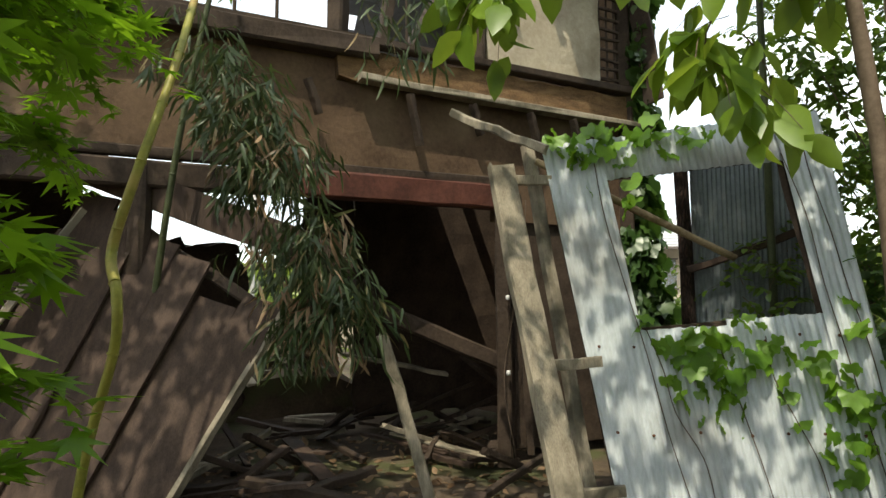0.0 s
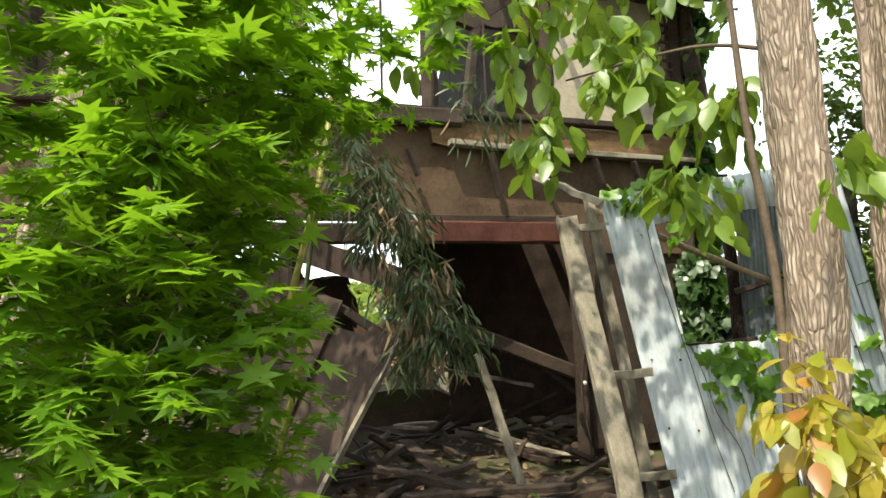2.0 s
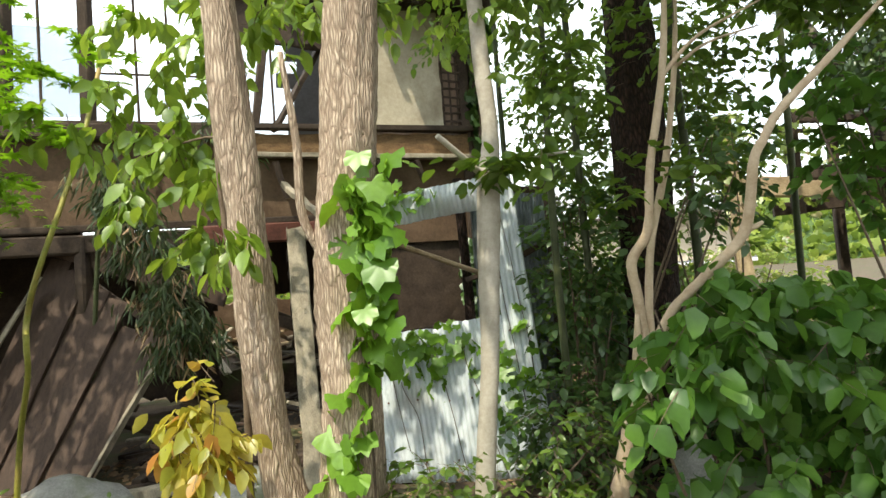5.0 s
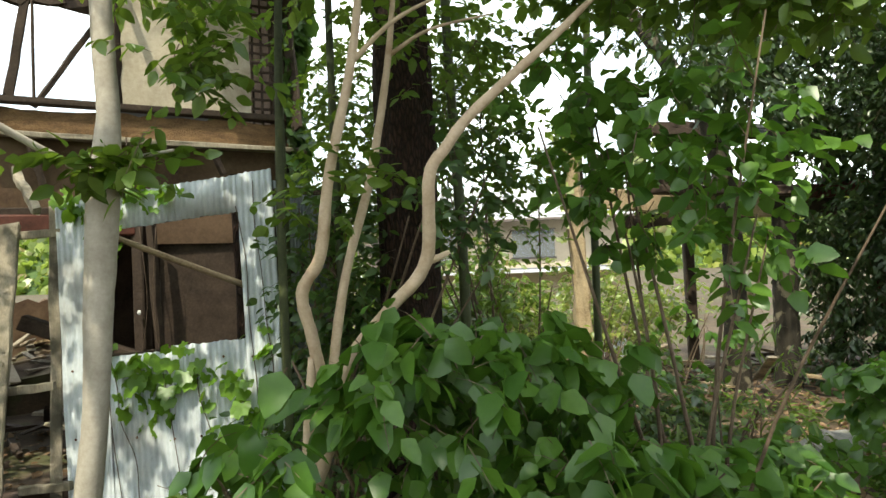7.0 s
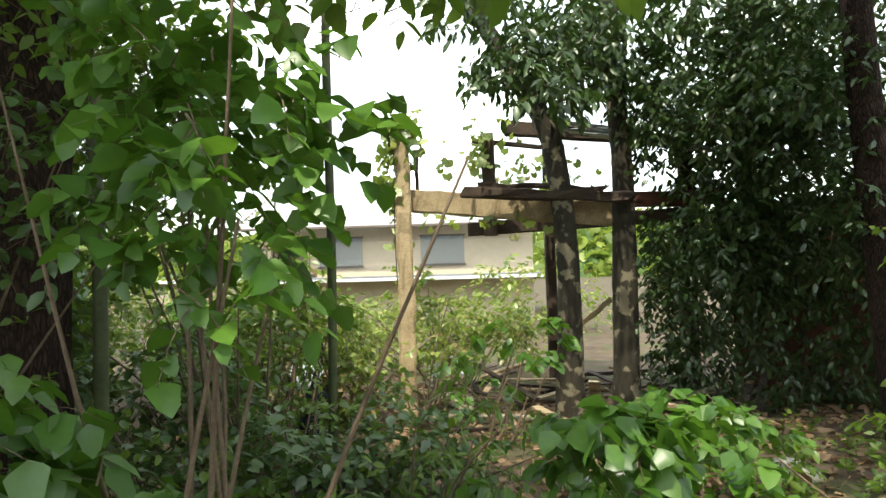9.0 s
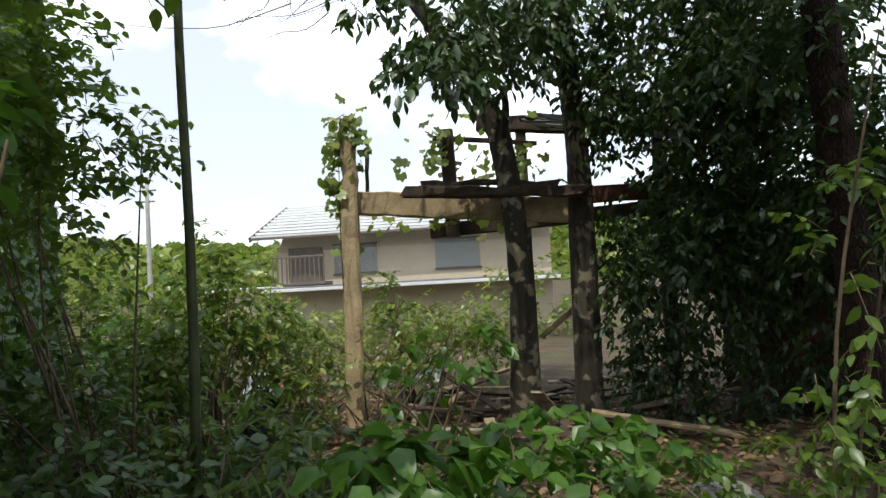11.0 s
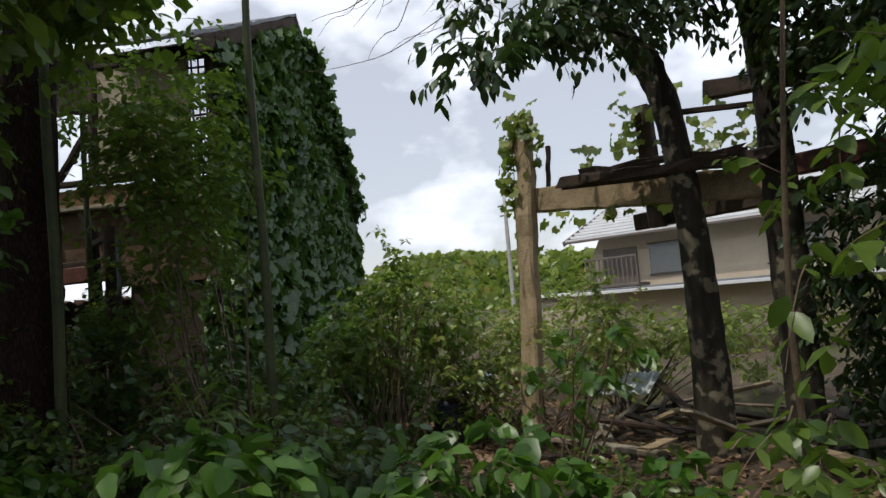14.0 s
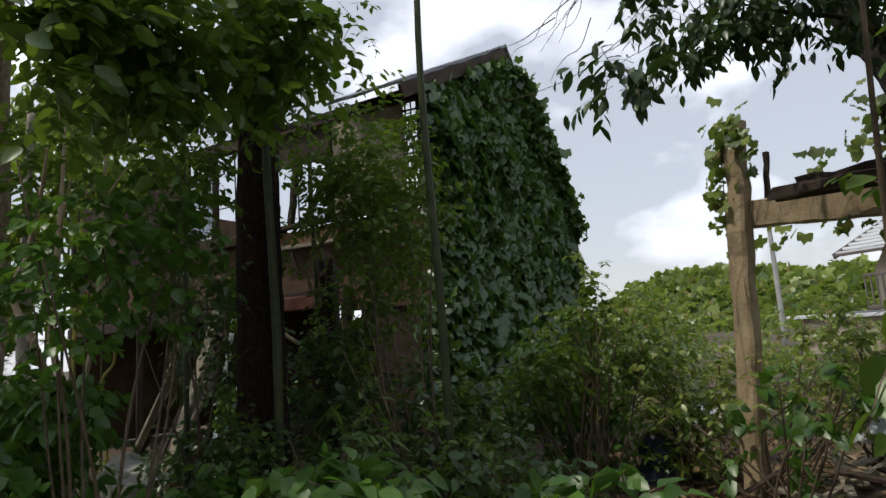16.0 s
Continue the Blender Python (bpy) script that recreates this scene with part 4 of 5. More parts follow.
twin_tree()
creeper("climbing_vine", "large bright green creeper leaves hanging on the tree trunk",
        [((x, y, z), (0.5, -0.8, 0), (0.06, 0.04, 0.09), n) for x, y, z, n in ((1.5, 0.84, 2.2, 11), (1.53, 0.83, 2.06, 16), (1.55, 0.83, 1.92, 18), (1.51, 0.83, 1.76, 18), (1.54, 0.84, 1.62, 16), (1.48, 0.82, 1.5, 9))] + [((1.46, 0.8, 1.27), (0.3, -1, 0), (0.06, 0.03, 0.06), 6), ((1.41, 0.79, 1.1), (0.3, -1, 0), (0.07, 0.03, 0.06), 8), ((1.37, 0.78, 0.98), (0, -1, 0), (0.06, 0.03, 0.05), 6), ((1.2, 0.72, 0.5), (0, -1, 0), (0.14, 0.05, 0.06), 9)],
        0.125, (1.45, 0.85, 0.2), stems=[[(1.47, 0.84, 0.2, 0.006), (1.48, 0.84, 1.2, 0.006), (1.5, 0.86, 2.2, 0.004)]])


def pale_sapling():
    t = thing("pale_sapling", "slim smooth grey sapling with a broken side branch", "sapling", (1.86, 1.29, 0.14))
    tube("stem", [(1.82, 1.32, 0.14, 0.058), (1.88, 1.33, 0.83, 0.05), (1.94, 1.33, 1.32, 0.048), (1.97, 1.32, 1.77, 0.053), (2, 1.32, 2.2, 0.056), (2.03, 1.32, 2.49, 0.043), (2.01, 1.32, 2.88, 0.041), (1.98, 1.33, 3.93, 0.029)], M_BARK_PALE, t, sides=20, steps=10, rough=0.02)
    tube("broken_branch", [(1.98, 1.3, 2.25, 0.017), (1.93, 1.13, 2.31, 0.015), (1.84, 0.96, 2.4, 0.012)], M_BARK_PALE, t, "snapped pale side branch", sides=8)
    tube("limb", [(2, 1.32, 2.2, 0.019), (2.12, 1.23, 2.28, 0.01), (2.4, 1.11, 2.29, 0.006)], M_BARK_PALE, t, sides=6)
    f = Foliage()
    f.cloud((2.16, 1.12, 2.28), (0.27, 0.14, 0.08), 20, 8, 0.22, 0.1, 0.12, 0.15, thick=0.003, hang=0.1)
    f.cloud((2.36, 1.38, 2.71), (0.29, 0.24, 0.24), 26, 8, 0.22, 0.09, 0.2, 0.3, thick=0.003, hang=0.5)
    f.cloud((2.25, 1.4, 3.33), (0.77, 0.58, 0.39), 50, 9, 0.25, 0.09, 0.2, 0.4, thick=0.003, hang=0.5)
    f.make(t, OVATE, L_SHRUB)


pale_sapling()


def forked_sapling():
    t = thing("forked_sapling", "slender cream-barked sapling with forking stems", "sapling", (2.5, 1.86, 0.2))
    tube("stem", [(2.42, 1.88, 0.14, 0.06), (2.56, 1.82, 0.69, 0.052), (2.61, 1.79, 0.89, 0.05), (2.7, 1.77, 1.11, 0.045), (2.75, 1.74, 1.28, 0.032), (2.85, 1.67, 1.5, 0.026), (3.03, 1.57, 1.69, 0.026), (3.2, 1.51, 1.88, 0.026), (3.24, 1.39, 2.19, 0.022), (3.3, 1.42, 2.3, 0.022), (3.4, 1.49, 2.44, 0.022), (3.66, 1.56, 2.68, 0.018), (3.84, 1.61, 2.85, 0.013), (4.0, 1.64, 3.01, 0.007)], M_BARK_CREAM, t, sides=12, steps=8)
    tube("stem", [(2.68, 1.77, 1.1, 0.03), (2.71, 1.74, 1.28, 0.028), (2.69, 1.66, 1.57, 0.027), (2.67, 1.6, 1.77, 0.026), (2.76, 1.58, 1.93, 0.024), (2.8, 1.6, 2.25, 0.022), (2.9, 1.63, 2.71, 0.02), (2.95, 1.65, 3.14, 0.014), (2.97, 1.66, 3.6, 0.008)], M_BARK_CREAM, t, sides=12, steps=8)
    tube("stem", [(2.7, 1.77, 1.15, 0.024), (2.74, 1.74, 1.32, 0.022), (2.75, 1.79, 1.55, 0.022), (2.8, 1.86, 1.89, 0.02), (2.91, 1.9, 2.29, 0.02), (3.01, 1.92, 2.86, 0.016), (3.06, 1.94, 3.4, 0.01)], M_BARK_CREAM, t, sides=10, steps=6)
    tube("stem", [(2.56, 1.8, 0.69, 0.026), (2.62, 1.74, 1.0, 0.026), (2.66, 1.68, 1.3, 0.022), (2.68, 1.66, 1.5, 0.014)], M_BARK_CREAM, t, sides=8, steps=6)
    tube("limb", [(3.2, 1.51, 1.88, 0.018), (3.25, 1.53, 1.895, 0.014), (3.29, 1.54, 1.915, 0.009)], M_BARK_CREAM, t, sides=8)
    tube("limb", [(2.9, 1.63, 2.72, 0.014), (3.1, 1.69, 2.92, 0.01), (3.43, 1.75, 3.08, 0.005)], M_BARK_CREAM, t, sides=6)
    tube("limb", [(3.01, 1.92, 2.84, 0.011), (3.2, 1.98, 2.97, 0.008), (3.5, 2.08, 3.06, 0.004)], M_BARK_CREAM, t, sides=6)
    f = Foliage()
    f.cloud((2.85, 1.6, 2.2), (0.35, 0.25, 0.25), 16, 6, 0.2, 0.09, 0.15, 0.2, thick=0.003)
    f.cloud((3.1, 1.7, 3.4), (0.8, 0.6, 0.35), 44, 8, 0.24, 0.09, 0.2, 0.3, thick=0.003)
    f.make(t, OVATE, L_SHRUB)


forked_sapling()


def big_tree(name, label, trunk, bark, clouds, shape, mat, size, limbs=(), sides=24, ridges=0.05, per=8, length=0.3, hang=0.4):
    t = thing(name, label, "tree", tuple(trunk[0][:3]))
    tube("trunk", trunk, bark, t, sides=sides, steps=10, rough=0.02, ridges=ridges)
    for pts in limbs:
        tube("limb", pts, bark, t, sides=8)
    f = Foliage()
    for c, r, n in clouds:
        f.cloud(c, r, n, per, length, size, 0.25, 0.35, thick=0.004, hang=hang)
    f.make(t, shape, mat)
    return t


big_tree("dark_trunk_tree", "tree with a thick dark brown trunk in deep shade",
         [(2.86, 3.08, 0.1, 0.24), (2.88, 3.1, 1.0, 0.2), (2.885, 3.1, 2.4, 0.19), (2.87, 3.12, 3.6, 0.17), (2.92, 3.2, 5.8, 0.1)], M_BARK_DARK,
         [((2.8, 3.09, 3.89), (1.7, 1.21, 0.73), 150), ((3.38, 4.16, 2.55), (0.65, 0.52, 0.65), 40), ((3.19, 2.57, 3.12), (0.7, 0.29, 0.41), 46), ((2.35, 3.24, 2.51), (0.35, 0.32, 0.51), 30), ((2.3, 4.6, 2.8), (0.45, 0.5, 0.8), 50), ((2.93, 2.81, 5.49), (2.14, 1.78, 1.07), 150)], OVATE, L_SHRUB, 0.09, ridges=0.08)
big_tree("leaning_tree", "leaning tree with painted sun flecks on its bark and hanging leaves",
         [(6.15, 6.99, 0.1, 0.165), (6.17, 6.98, 1.1, 0.135), (6.17, 6.98, 2.0, 0.125), (6.09, 7.0, 2.95, 0.118), (5.98, 7.01, 3.46, 0.112), (5.6, 7.05, 4.18, 0.1), (5.15, 7.07, 4.91, 0.085), (4.75, 7.06, 5.6, 0.06)], M_BARK_FLECKED,
         [((5.72, 6.15, 3.95), (0.6, 0.4, 0.4), 60), ((6.2, 6.75, 4.3), (0.6, 0.4, 0.45), 70), ((6.6, 7.0, 4.2), (0.5, 0.3, 0.5), 60), ((5.8, 4.6, 3.15), (0.35, 0.25, 0.14), 16), ((5.55, 5.6, 3.65), (0.5, 0.35, 0.22), 34), ((6.14, 6.52, 3.89), (0.71, 0.57, 0.43), 46), ((5.63, 5.87, 3.74), (0.5, 0.42, 0.25), 26), ((5.12, 5.58, 4.23), (0.56, 0.42, 0.28), 26), ((6.14, 5.82, 4.22), (0.71, 0.42, 0.35), 40), ((6.66, 6.83, 4.46), (1.14, 1, 0.57), 80), ((5.74, 6.98, 5.84), (1.92, 1.65, 0.82), 130)], OVAL, L_DARK, 0.125,
         [[(6.04, 6.97, 3, 0.056), (6.11, 6.68, 3.61, 0.029), (5.66, 6.05, 3.88, 0.011)]], hang=0.9)
# Its pale trunk patches are sun flecks put into the bark colour.
big_tree("patchy_tree", "tree with sun flecks painted as pale patches on its dark trunk",
         [(6.8, 7.14, 0.1, 0.17), (6.81, 7.14, 0.9, 0.14), (6.82, 7.14, 1.85, 0.13), (6.84, 7.14, 2.88, 0.12), (6.81, 7.14, 3.58, 0.115), (6.76, 7.14, 4.41, 0.105), (6.7, 7.14, 6.2, 0.07)], M_BARK_FLECKED,
         [((7.15, 7.0, 3.6), (0.3, 0.3, 0.9), 110), ((7.2, 7.0, 1.7), (0.3, 0.3, 0.7), 90), ((8.06, 7.03, 2), (1.03, 0.64, 1.15), 420), ((7.98, 6.87, 3.52), (1.22, 0.81, 0.81), 380), ((9.31, 6.55, 2), (0.9, 0.77, 1.54), 420), ((8.68, 6.82, 4.74), (1.93, 1.29, 0.9), 380), ((7.53, 7.1, 0.82), (0.52, 0.39, 0.65), 150), ((8.99, 7.13, 0.54), (1.16, 0.58, 0.7), 200)], OVAL, L_DARK, 0.11, hang=0.8)
big_tree("evergreen_tree", "dense dark evergreen behind the ruined frame", [(9.01, 8.95, 0.18, 0.197), (9.01, 8.95, 2.72, 0.148), (8.91, 8.92, 5.7, 0.079)], M_BARK_DARK,
         [((8.5, 8.31, 2.32), (1.08, 0.78, 1.57), 330), ((9.81, 8.28, 2.32), (1.08, 0.79, 1.77), 330), ((8.74, 8.15, 4.3), (1.57, 0.98, 0.98), 330), ((11.03, 6.82, 2.33), (0.98, 0.98, 1.96), 330)], OVAL, L_DARK, 0.17, per=8, length=0.45, hang=0.7)
big_tree("shade_tree", "tall evergreen tree with a slim straight trunk",
         [(8.82, 5.65, 0.21, 0.17), (8.72, 5.7, 1.75, 0.142), (8.55, 5.74, 5.34, 0.114)], M_BARK_DARK,
         [((8.35, 6.5, 3.4), (0.8, 0.5, 0.8), 260), ((8.9, 5.9, 2.4), (0.7, 0.5, 1.0), 240), ((8.1, 7.0, 2.2), (0.5, 0.4, 0.7), 140), ((8.2, 6.9, 4.6), (1.2, 0.6, 0.6), 240), ((9.3, 5.99, 4.67), (1.86, 1.29, 1.14), 260), ((8.37, 5.84, 3.48), (0.85, 0.57, 0.57), 90), ((9.7, 6.03, 2.61), (0.7, 0.56, 1.13), 160)], OVAL, L_DARK, 0.11, hang=0.7)


def pole(at, top, r, mat, label):
    t = thing("thin_stem", label, "stem", tuple(at), "thin stems")
    a, b = np.array(at), np.array(top)
    m1, m2 = a + (b - a) * 0.35 + rng.normal(0, 0.02, 3), a + (b - a) * 0.7 + rng.normal(0, 0.02, 3)
    tube("stem", [(*a, r), (*m1, r), (*m2, r * 0.9), (*b, r * 0.8)], mat, t, sides=8, rough=0.02)


for x, y, r, dx in ((2.26, 2.57, 0.03, 0.05), (2.47, 3.05, 0.032, -0.04), (3.21, 3.14, 0.042, -0.02), (1.75, 3.88, 0.032, 0.03)):
    pole((x, y, G(x, y) - 0.05), (x + dx, y, 4.8), r * 0.85, M_BAMBOO_DARK, "thin dark upright stem in the thicket")
pole((4.16, 4.14, 0.15), (4.27, 4.1, 5.2), 0.032, M_BAMBOO_DARK, "tall brown leaning cane in the thicket")


def shrub(name, label, category, clouds, base, shape, mat, size, per=7, length=0.25, stems=6, hang=0.4, thick=0.004, stem_mat=None, tumble=0.45, droop=0.35):
    t = thing(name, label, category, base)
    f = Foliage()
    for c, r, n in clouds:
        f.cloud(c, r, n, per, length, size, 0.3, droop, thick=thick, hang=hang, hollow=0.25)
    b = np.array(base)
    for i in range(stems):
        c, r, _ = clouds[i % len(clouds)]
        e = np.array(c) + rng.normal(0, 0.5, 3) * np.array(r)
        s = b + np.array([rng.normal(0, 0.08), rng.normal(0, 0.08), -0.05])
        m = (s + e) / 2 + rng.normal(0, 0.06, 3)
        tube("stem", [(*s, 0.012), (*m, 0.009), (*e, 0.004)], stem_mat or M_TWIG, t, sides=6, steps=4)
    f.make(t, shape, mat, tumble=tumble)
    return t


shrub("broadleaf_shrub", "low shrub with broad heart-shaped green leaves", "shrub", [((2.72, 0.92, 1.3), (0.23, 0.18, 0.2), 14), ((3.15, 1.38, 1.38), (0.41, 0.29, 0.33), 60), ((3.6, 1.7, 1.4), (0.5, 0.3, 0.34), 70), ((4.1, 1.6, 0.95), (0.45, 0.3, 0.3), 44), ((3.75, 1.4, 1.0), (0.4, 0.3, 0.3), 40), ((3.35, 1.39, 0.73), (0.61, 0.41, 0.31), 50)], (3.18, 1.69, 0.17), HEART, L_HEART, 0.13, hang=0.8)
shrub("broadleaf_shrub", "tall shrub with broad soft leaves on thin stems", "shrub", [((4.35, 1.85, 2.4), (0.5, 0.4, 0.38), 44), ((4.1, 2.2, 2.3), (0.45, 0.4, 0.42), 38), ((4.45, 1.7, 1.95), (0.3, 0.3, 0.3), 16), ((3.9, 2.3, 2.75), (0.45, 0.35, 0.25), 24)], (4.3, 2.0, 0.2), HEART, L_HEART, 0.105, hang=0.5, stems=9)
shrub("broadleaf_shrub", "low shade shrub of broad heart-shaped leaves", "shrub", [((4.1, 2.3, 0.75), (0.55, 0.4, 0.3), 70), ((4.7, 2.6, 0.65), (0.5, 0.4, 0.25), 56), ((3.7, 2.7, 0.8), (0.4, 0.3, 0.3), 40)], (4.2, 2.4, 0.2), HEART, L_HEART, 0.12, hang=0.6)
shrub("broadleaf_shrub", "sunlit low shrub with broad green leaves", "shrub", [((5.68, 2.87, 1.12), (0.44, 0.27, 0.15), 34), ((6.24, 3.74, 0.97), (0.52, 0.32, 0.18), 26), ((6.82, 4.4, 0.74), (0.47, 0.34, 0.19), 20), ((6.08, 3.22, 0.59), (0.74, 0.43, 0.37), 46), ((5.07, 3.05, 0.7), (0.38, 0.32, 0.25), 16)], (6.07, 3.21, 0.21), HEART, L_HEART, 0.125, hang=0.5)
shrub("glossy_shrub", "glossy shrub with pale new shoots", "shrub", [((7.6, 3.54, 0.9), (0.39, 0.32, 0.58), 50), ((7.82, 3.55, 1.9), (0.39, 0.33, 0.46), 28), ((6.98, 4.28, 0.54), (0.47, 0.34, 0.4), 40), ((7.98, 3.61, 0.45), (0.53, 0.39, 0.53), 40)], (7.64, 3.82, 0.22), OVATE, L_SHRUB, 0.09, hang=0.6)
shrub("undergrowth_shrub", "small-leaved undergrowth by the tree foot", "shrub", [((1.68, 1.04, 0.79), (0.29, 0.24, 0.24), 40), ((2.08, 0.98, 0.63), (0.34, 0.24, 0.24), 46), ((1.52, 0.76, 0.45), (0.29, 0.19, 0.14), 30), ((2.33, 1.35, 0.92), (0.24, 0.19, 0.29), 30)], (1.81, 1.02, 0.12), OVATE, L_SHRUB, 0.06, length=0.2)
shrub("thicket_shrub", "dense dark thicket before the house end", "shrub", [((3.63, 4.58, 0.59), (0.73, 0.73, 0.88), 130), ((4.42, 4.04, 0.55), (0.52, 0.52, 0.89), 90), ((3.07, 4.76, 1.0), (0.71, 0.71, 0.5), 70), ((4.83, 3.8, 0.45), (0.74, 0.59, 0.59), 80), ((2.36, 4.44, 0.83), (0.55, 0.55, 0.96), 90)], (3.67, 4.42, 0.17), OVATE, L_SHRUB, 0.075, length=0.25, stems=12)
shrub("thicket_shrub", "twiggy shade shrub with drooping thin leaves", "shrub", [((5.12, 3.17, 1), (0.36, 0.29, 0.51), 22), ((4.67, 2.92, 0.45), (0.51, 0.37, 0.59), 30)], (4.94, 3.13, 0.2), LANCE, L_SHRUB, 0.13, stems=12, stem_mat=M_TWIG, hang=0.5)


# Added to shade the path; out of view except its low hanging leaves.
big_tree("added_canopy_tree", "tall broadleaf tree added behind the path for shade, low leaves hanging into view", [(3.6, -3.0, 0.0, 0.2), (3.6, -3.0, 2.0, 0.17), (3.5, -2.7, 4.0, 0.14), (3.6, -2.4, 6.5, 0.08)], M_BARK_DARK,
         [((2.6, -0.3, 5.4), (1.2, 1.2, 0.7), 320), ((3.3, 0.1, 5.6), (0.7, 0.9, 0.6), 220), ((3.3, 0.8, 5.8), (1.7, 0.9, 0.7), 520), ((1.6, 2.3, 6.0), (1.2, 0.8, 0.6), 220), ((3.8, -0.95, 5.4), (0.8, 0.7, 0.5), 200), ((4.3, 1.4, 5.7), (1.3, 1.0, 0.5), 300), ((2.9, 2.0, 6.1), (1.3, 0.9, 0.5), 340), ((4.85, 2.2, 3.35), (0.8, 0.45, 0.35), 130), ((5.2, 1.85, 3.2), (0.35, 0.3, 0.35), 40), ((4.3, 2.9, 3.75), (0.8, 0.5, 0.4), 130)], OVATE, L_SHRUB, 0.13, [[(3.55, -2.5, 4.4, 0.07), (4.0, 0.0, 4.9, 0.05), (4.6, 1.6, 4.2, 0.025), (4.85, 2.3, 3.5, 0.01)]], per=9, length=0.4)
# Evergreen out of view, added only for the shade it casts.
big_tree("added_canopy_tree", "tall evergreen tree out of view, added to cast shade", [(7.6, -1.6, 0.2, 0.18), (7.5, -1.5, 3.0, 0.14), (7.2, -1.0, 6.0, 0.08)], M_BARK_DARK,
         [((7.8, 2.2, 5.4), (1.3, 1.2, 0.6), 150), ((9.0, 2.6, 5.3), (1.5, 1.5, 0.8), 340), ((7.6, 4.4, 5.4), (1.4, 1.0, 0.6), 340)], OVATE, L_DARK, 0.14, per=9, length=0.4)
shrub("thicket_shrub", "tall dark thicket of leafy stems before the house end", "shrub", [((3.53, 3.93, 1.9), (0.44, 0.51, 0.7), 18), ((3.1, 4.1, 3.4), (0.6, 0.6, 0.6), 130), ((2.5, 4.5, 2.6), (0.5, 0.45, 0.8), 110), ((2.3, 4.5, 3.5), (0.6, 0.5, 0.5), 140), ((1.9, 4.0, 1.5), (0.45, 0.4, 0.65), 120), ((3.1, 3.75, 3.0), (0.6, 0.35, 0.5), 130), ((3.65, 4.1, 2.8), (0.45, 0.4, 0.35), 70), ((2.5, 4.0, 2.0), (0.45, 0.4, 0.6), 90)], (3.57, 4.23, 0.17), OVATE, L_SHRUB, 0.085, length=0.28, stems=12)
# Unseen row of trees, added to block skylight from behind the path.
for x, y in ((5.4, -3.6), (8.4, -3.2), (10.6, -1.2)):
    big_tree("added_canopy_tree", "dense leafy tree out of view behind the path, added to block light", [(x, y - 0.4, 0.0, 0.16), (x, y - 0.4, 2.0, 0.13), (x + 0.1, y - 0.3, 5.5, 0.06)], M_BARK_DARK,
             [((x, y, 1.6), (1.5, 0.7, 1.3), 230), ((x, y, 3.6), (1.6, 0.8, 1.3), 260), ((x, y, 5.4), (1.5, 0.9, 1.0), 230)], OVATE, L_DARK, 0.19, per=9, length=0.5)
shrub("thicket_shrub", "low dark thicket by the foot of the trunk", "shrub", [((3.81, 3.13, 0.45), (0.52, 0.3, 0.52), 60), ((2.88, 3.4, 0.45), (0.51, 0.37, 0.58), 60), ((3.83, 3.38, 0.71), (0.3, 0.3, 0.37), 26), ((3.67, 2.82, 0.85), (0.42, 0.21, 0.45), 36), ((2.91, 3.03, 1.41), (0.37, 0.29, 0.44), 34)], (3.53, 3.28, 0.18), OVATE, L_SHRUB, 0.07, stems=12)
shrub("thicket_shrub", "deep shade thicket of mixed leaves beside the dark trunk", "shrub", [((4.6, 4.3, 0.65), (0.7, 0.5, 0.45), 170), ((3.9, 3.5, 0.75), (0.5, 0.4, 0.45), 120), ((3.0, 4.4, 1.0), (0.7, 0.5, 0.6), 150), ((2.4, 3.7, 1.3), (0.4, 0.4, 0.6), 110)], (3.8, 4.1, 0.2), OVATE, L_IVY, 0.1, length=0.3, stems=18)
shrub("thicket_shrub", "tall shaded shrub with drooping leaves before the house front", "shrub", [((2.4, 3.0, 1.8), (0.45, 0.35, 0.7), 150), ((3.3, 2.5, 2.3), (0.35, 0.3, 0.45), 50), ((2.3, 2.6, 0.7), (0.5, 0.4, 0.5), 130), ((3.3, 2.9, 0.8), (0.4, 0.3, 0.5), 110)], (2.4, 2.8, 0.2), OVATE, L_IVY, 0.09, length=0.28, stems=14)
shrub("twiggy_bush", "dark twiggy bush before the open plot", "bush", [((3.26, 6.3, 1.9), (0.4, 0.35, 0.3), 40), ((3.15, 5.75, 1.4), (0.45, 0.4, 0.4), 70), ((2.9, 6.2, 1.2), (0.4, 0.35, 0.5), 60), ((3.5, 6.6, 1.5), (0.35, 0.3, 0.35), 40)], (3.2, 6.1, 0.2), OVATE, L_SHRUB, 0.1, stems=20, hang=0.4)
shrub("leafy_bush", "sunlit yellow-green bush with reddish shoots", "bush", [((4.8, 8.3, 1.25), (0.5, 0.35, 0.45), 60), ((5.5, 8.5, 1.1), (0.5, 0.35, 0.4), 60), ((3.6, 7.9, 1.15), (0.45, 0.35, 0.45), 60), ((4.3, 8.6, 1.6), (0.4, 0.3, 0.4), 34)], (4.7, 8.4, 0.2), OVATE, L_SUNNY, 0.1, stems=18, hang=0.5)
shrub("leafy_bush", "dark green bush at the edge of the open plot", "bush", [((2.59, 6.05, 0.85), (0.41, 0.35, 0.65), 70), ((2.97, 6.57, 0.64), (0.46, 0.4, 0.46), 60), ((2.38, 6.23, 1.26), (0.43, 0.38, 0.54), 60)], (2.66, 6.27, 0.23), OVATE, L_HEART, 0.1, stems=12, hang=0.5)
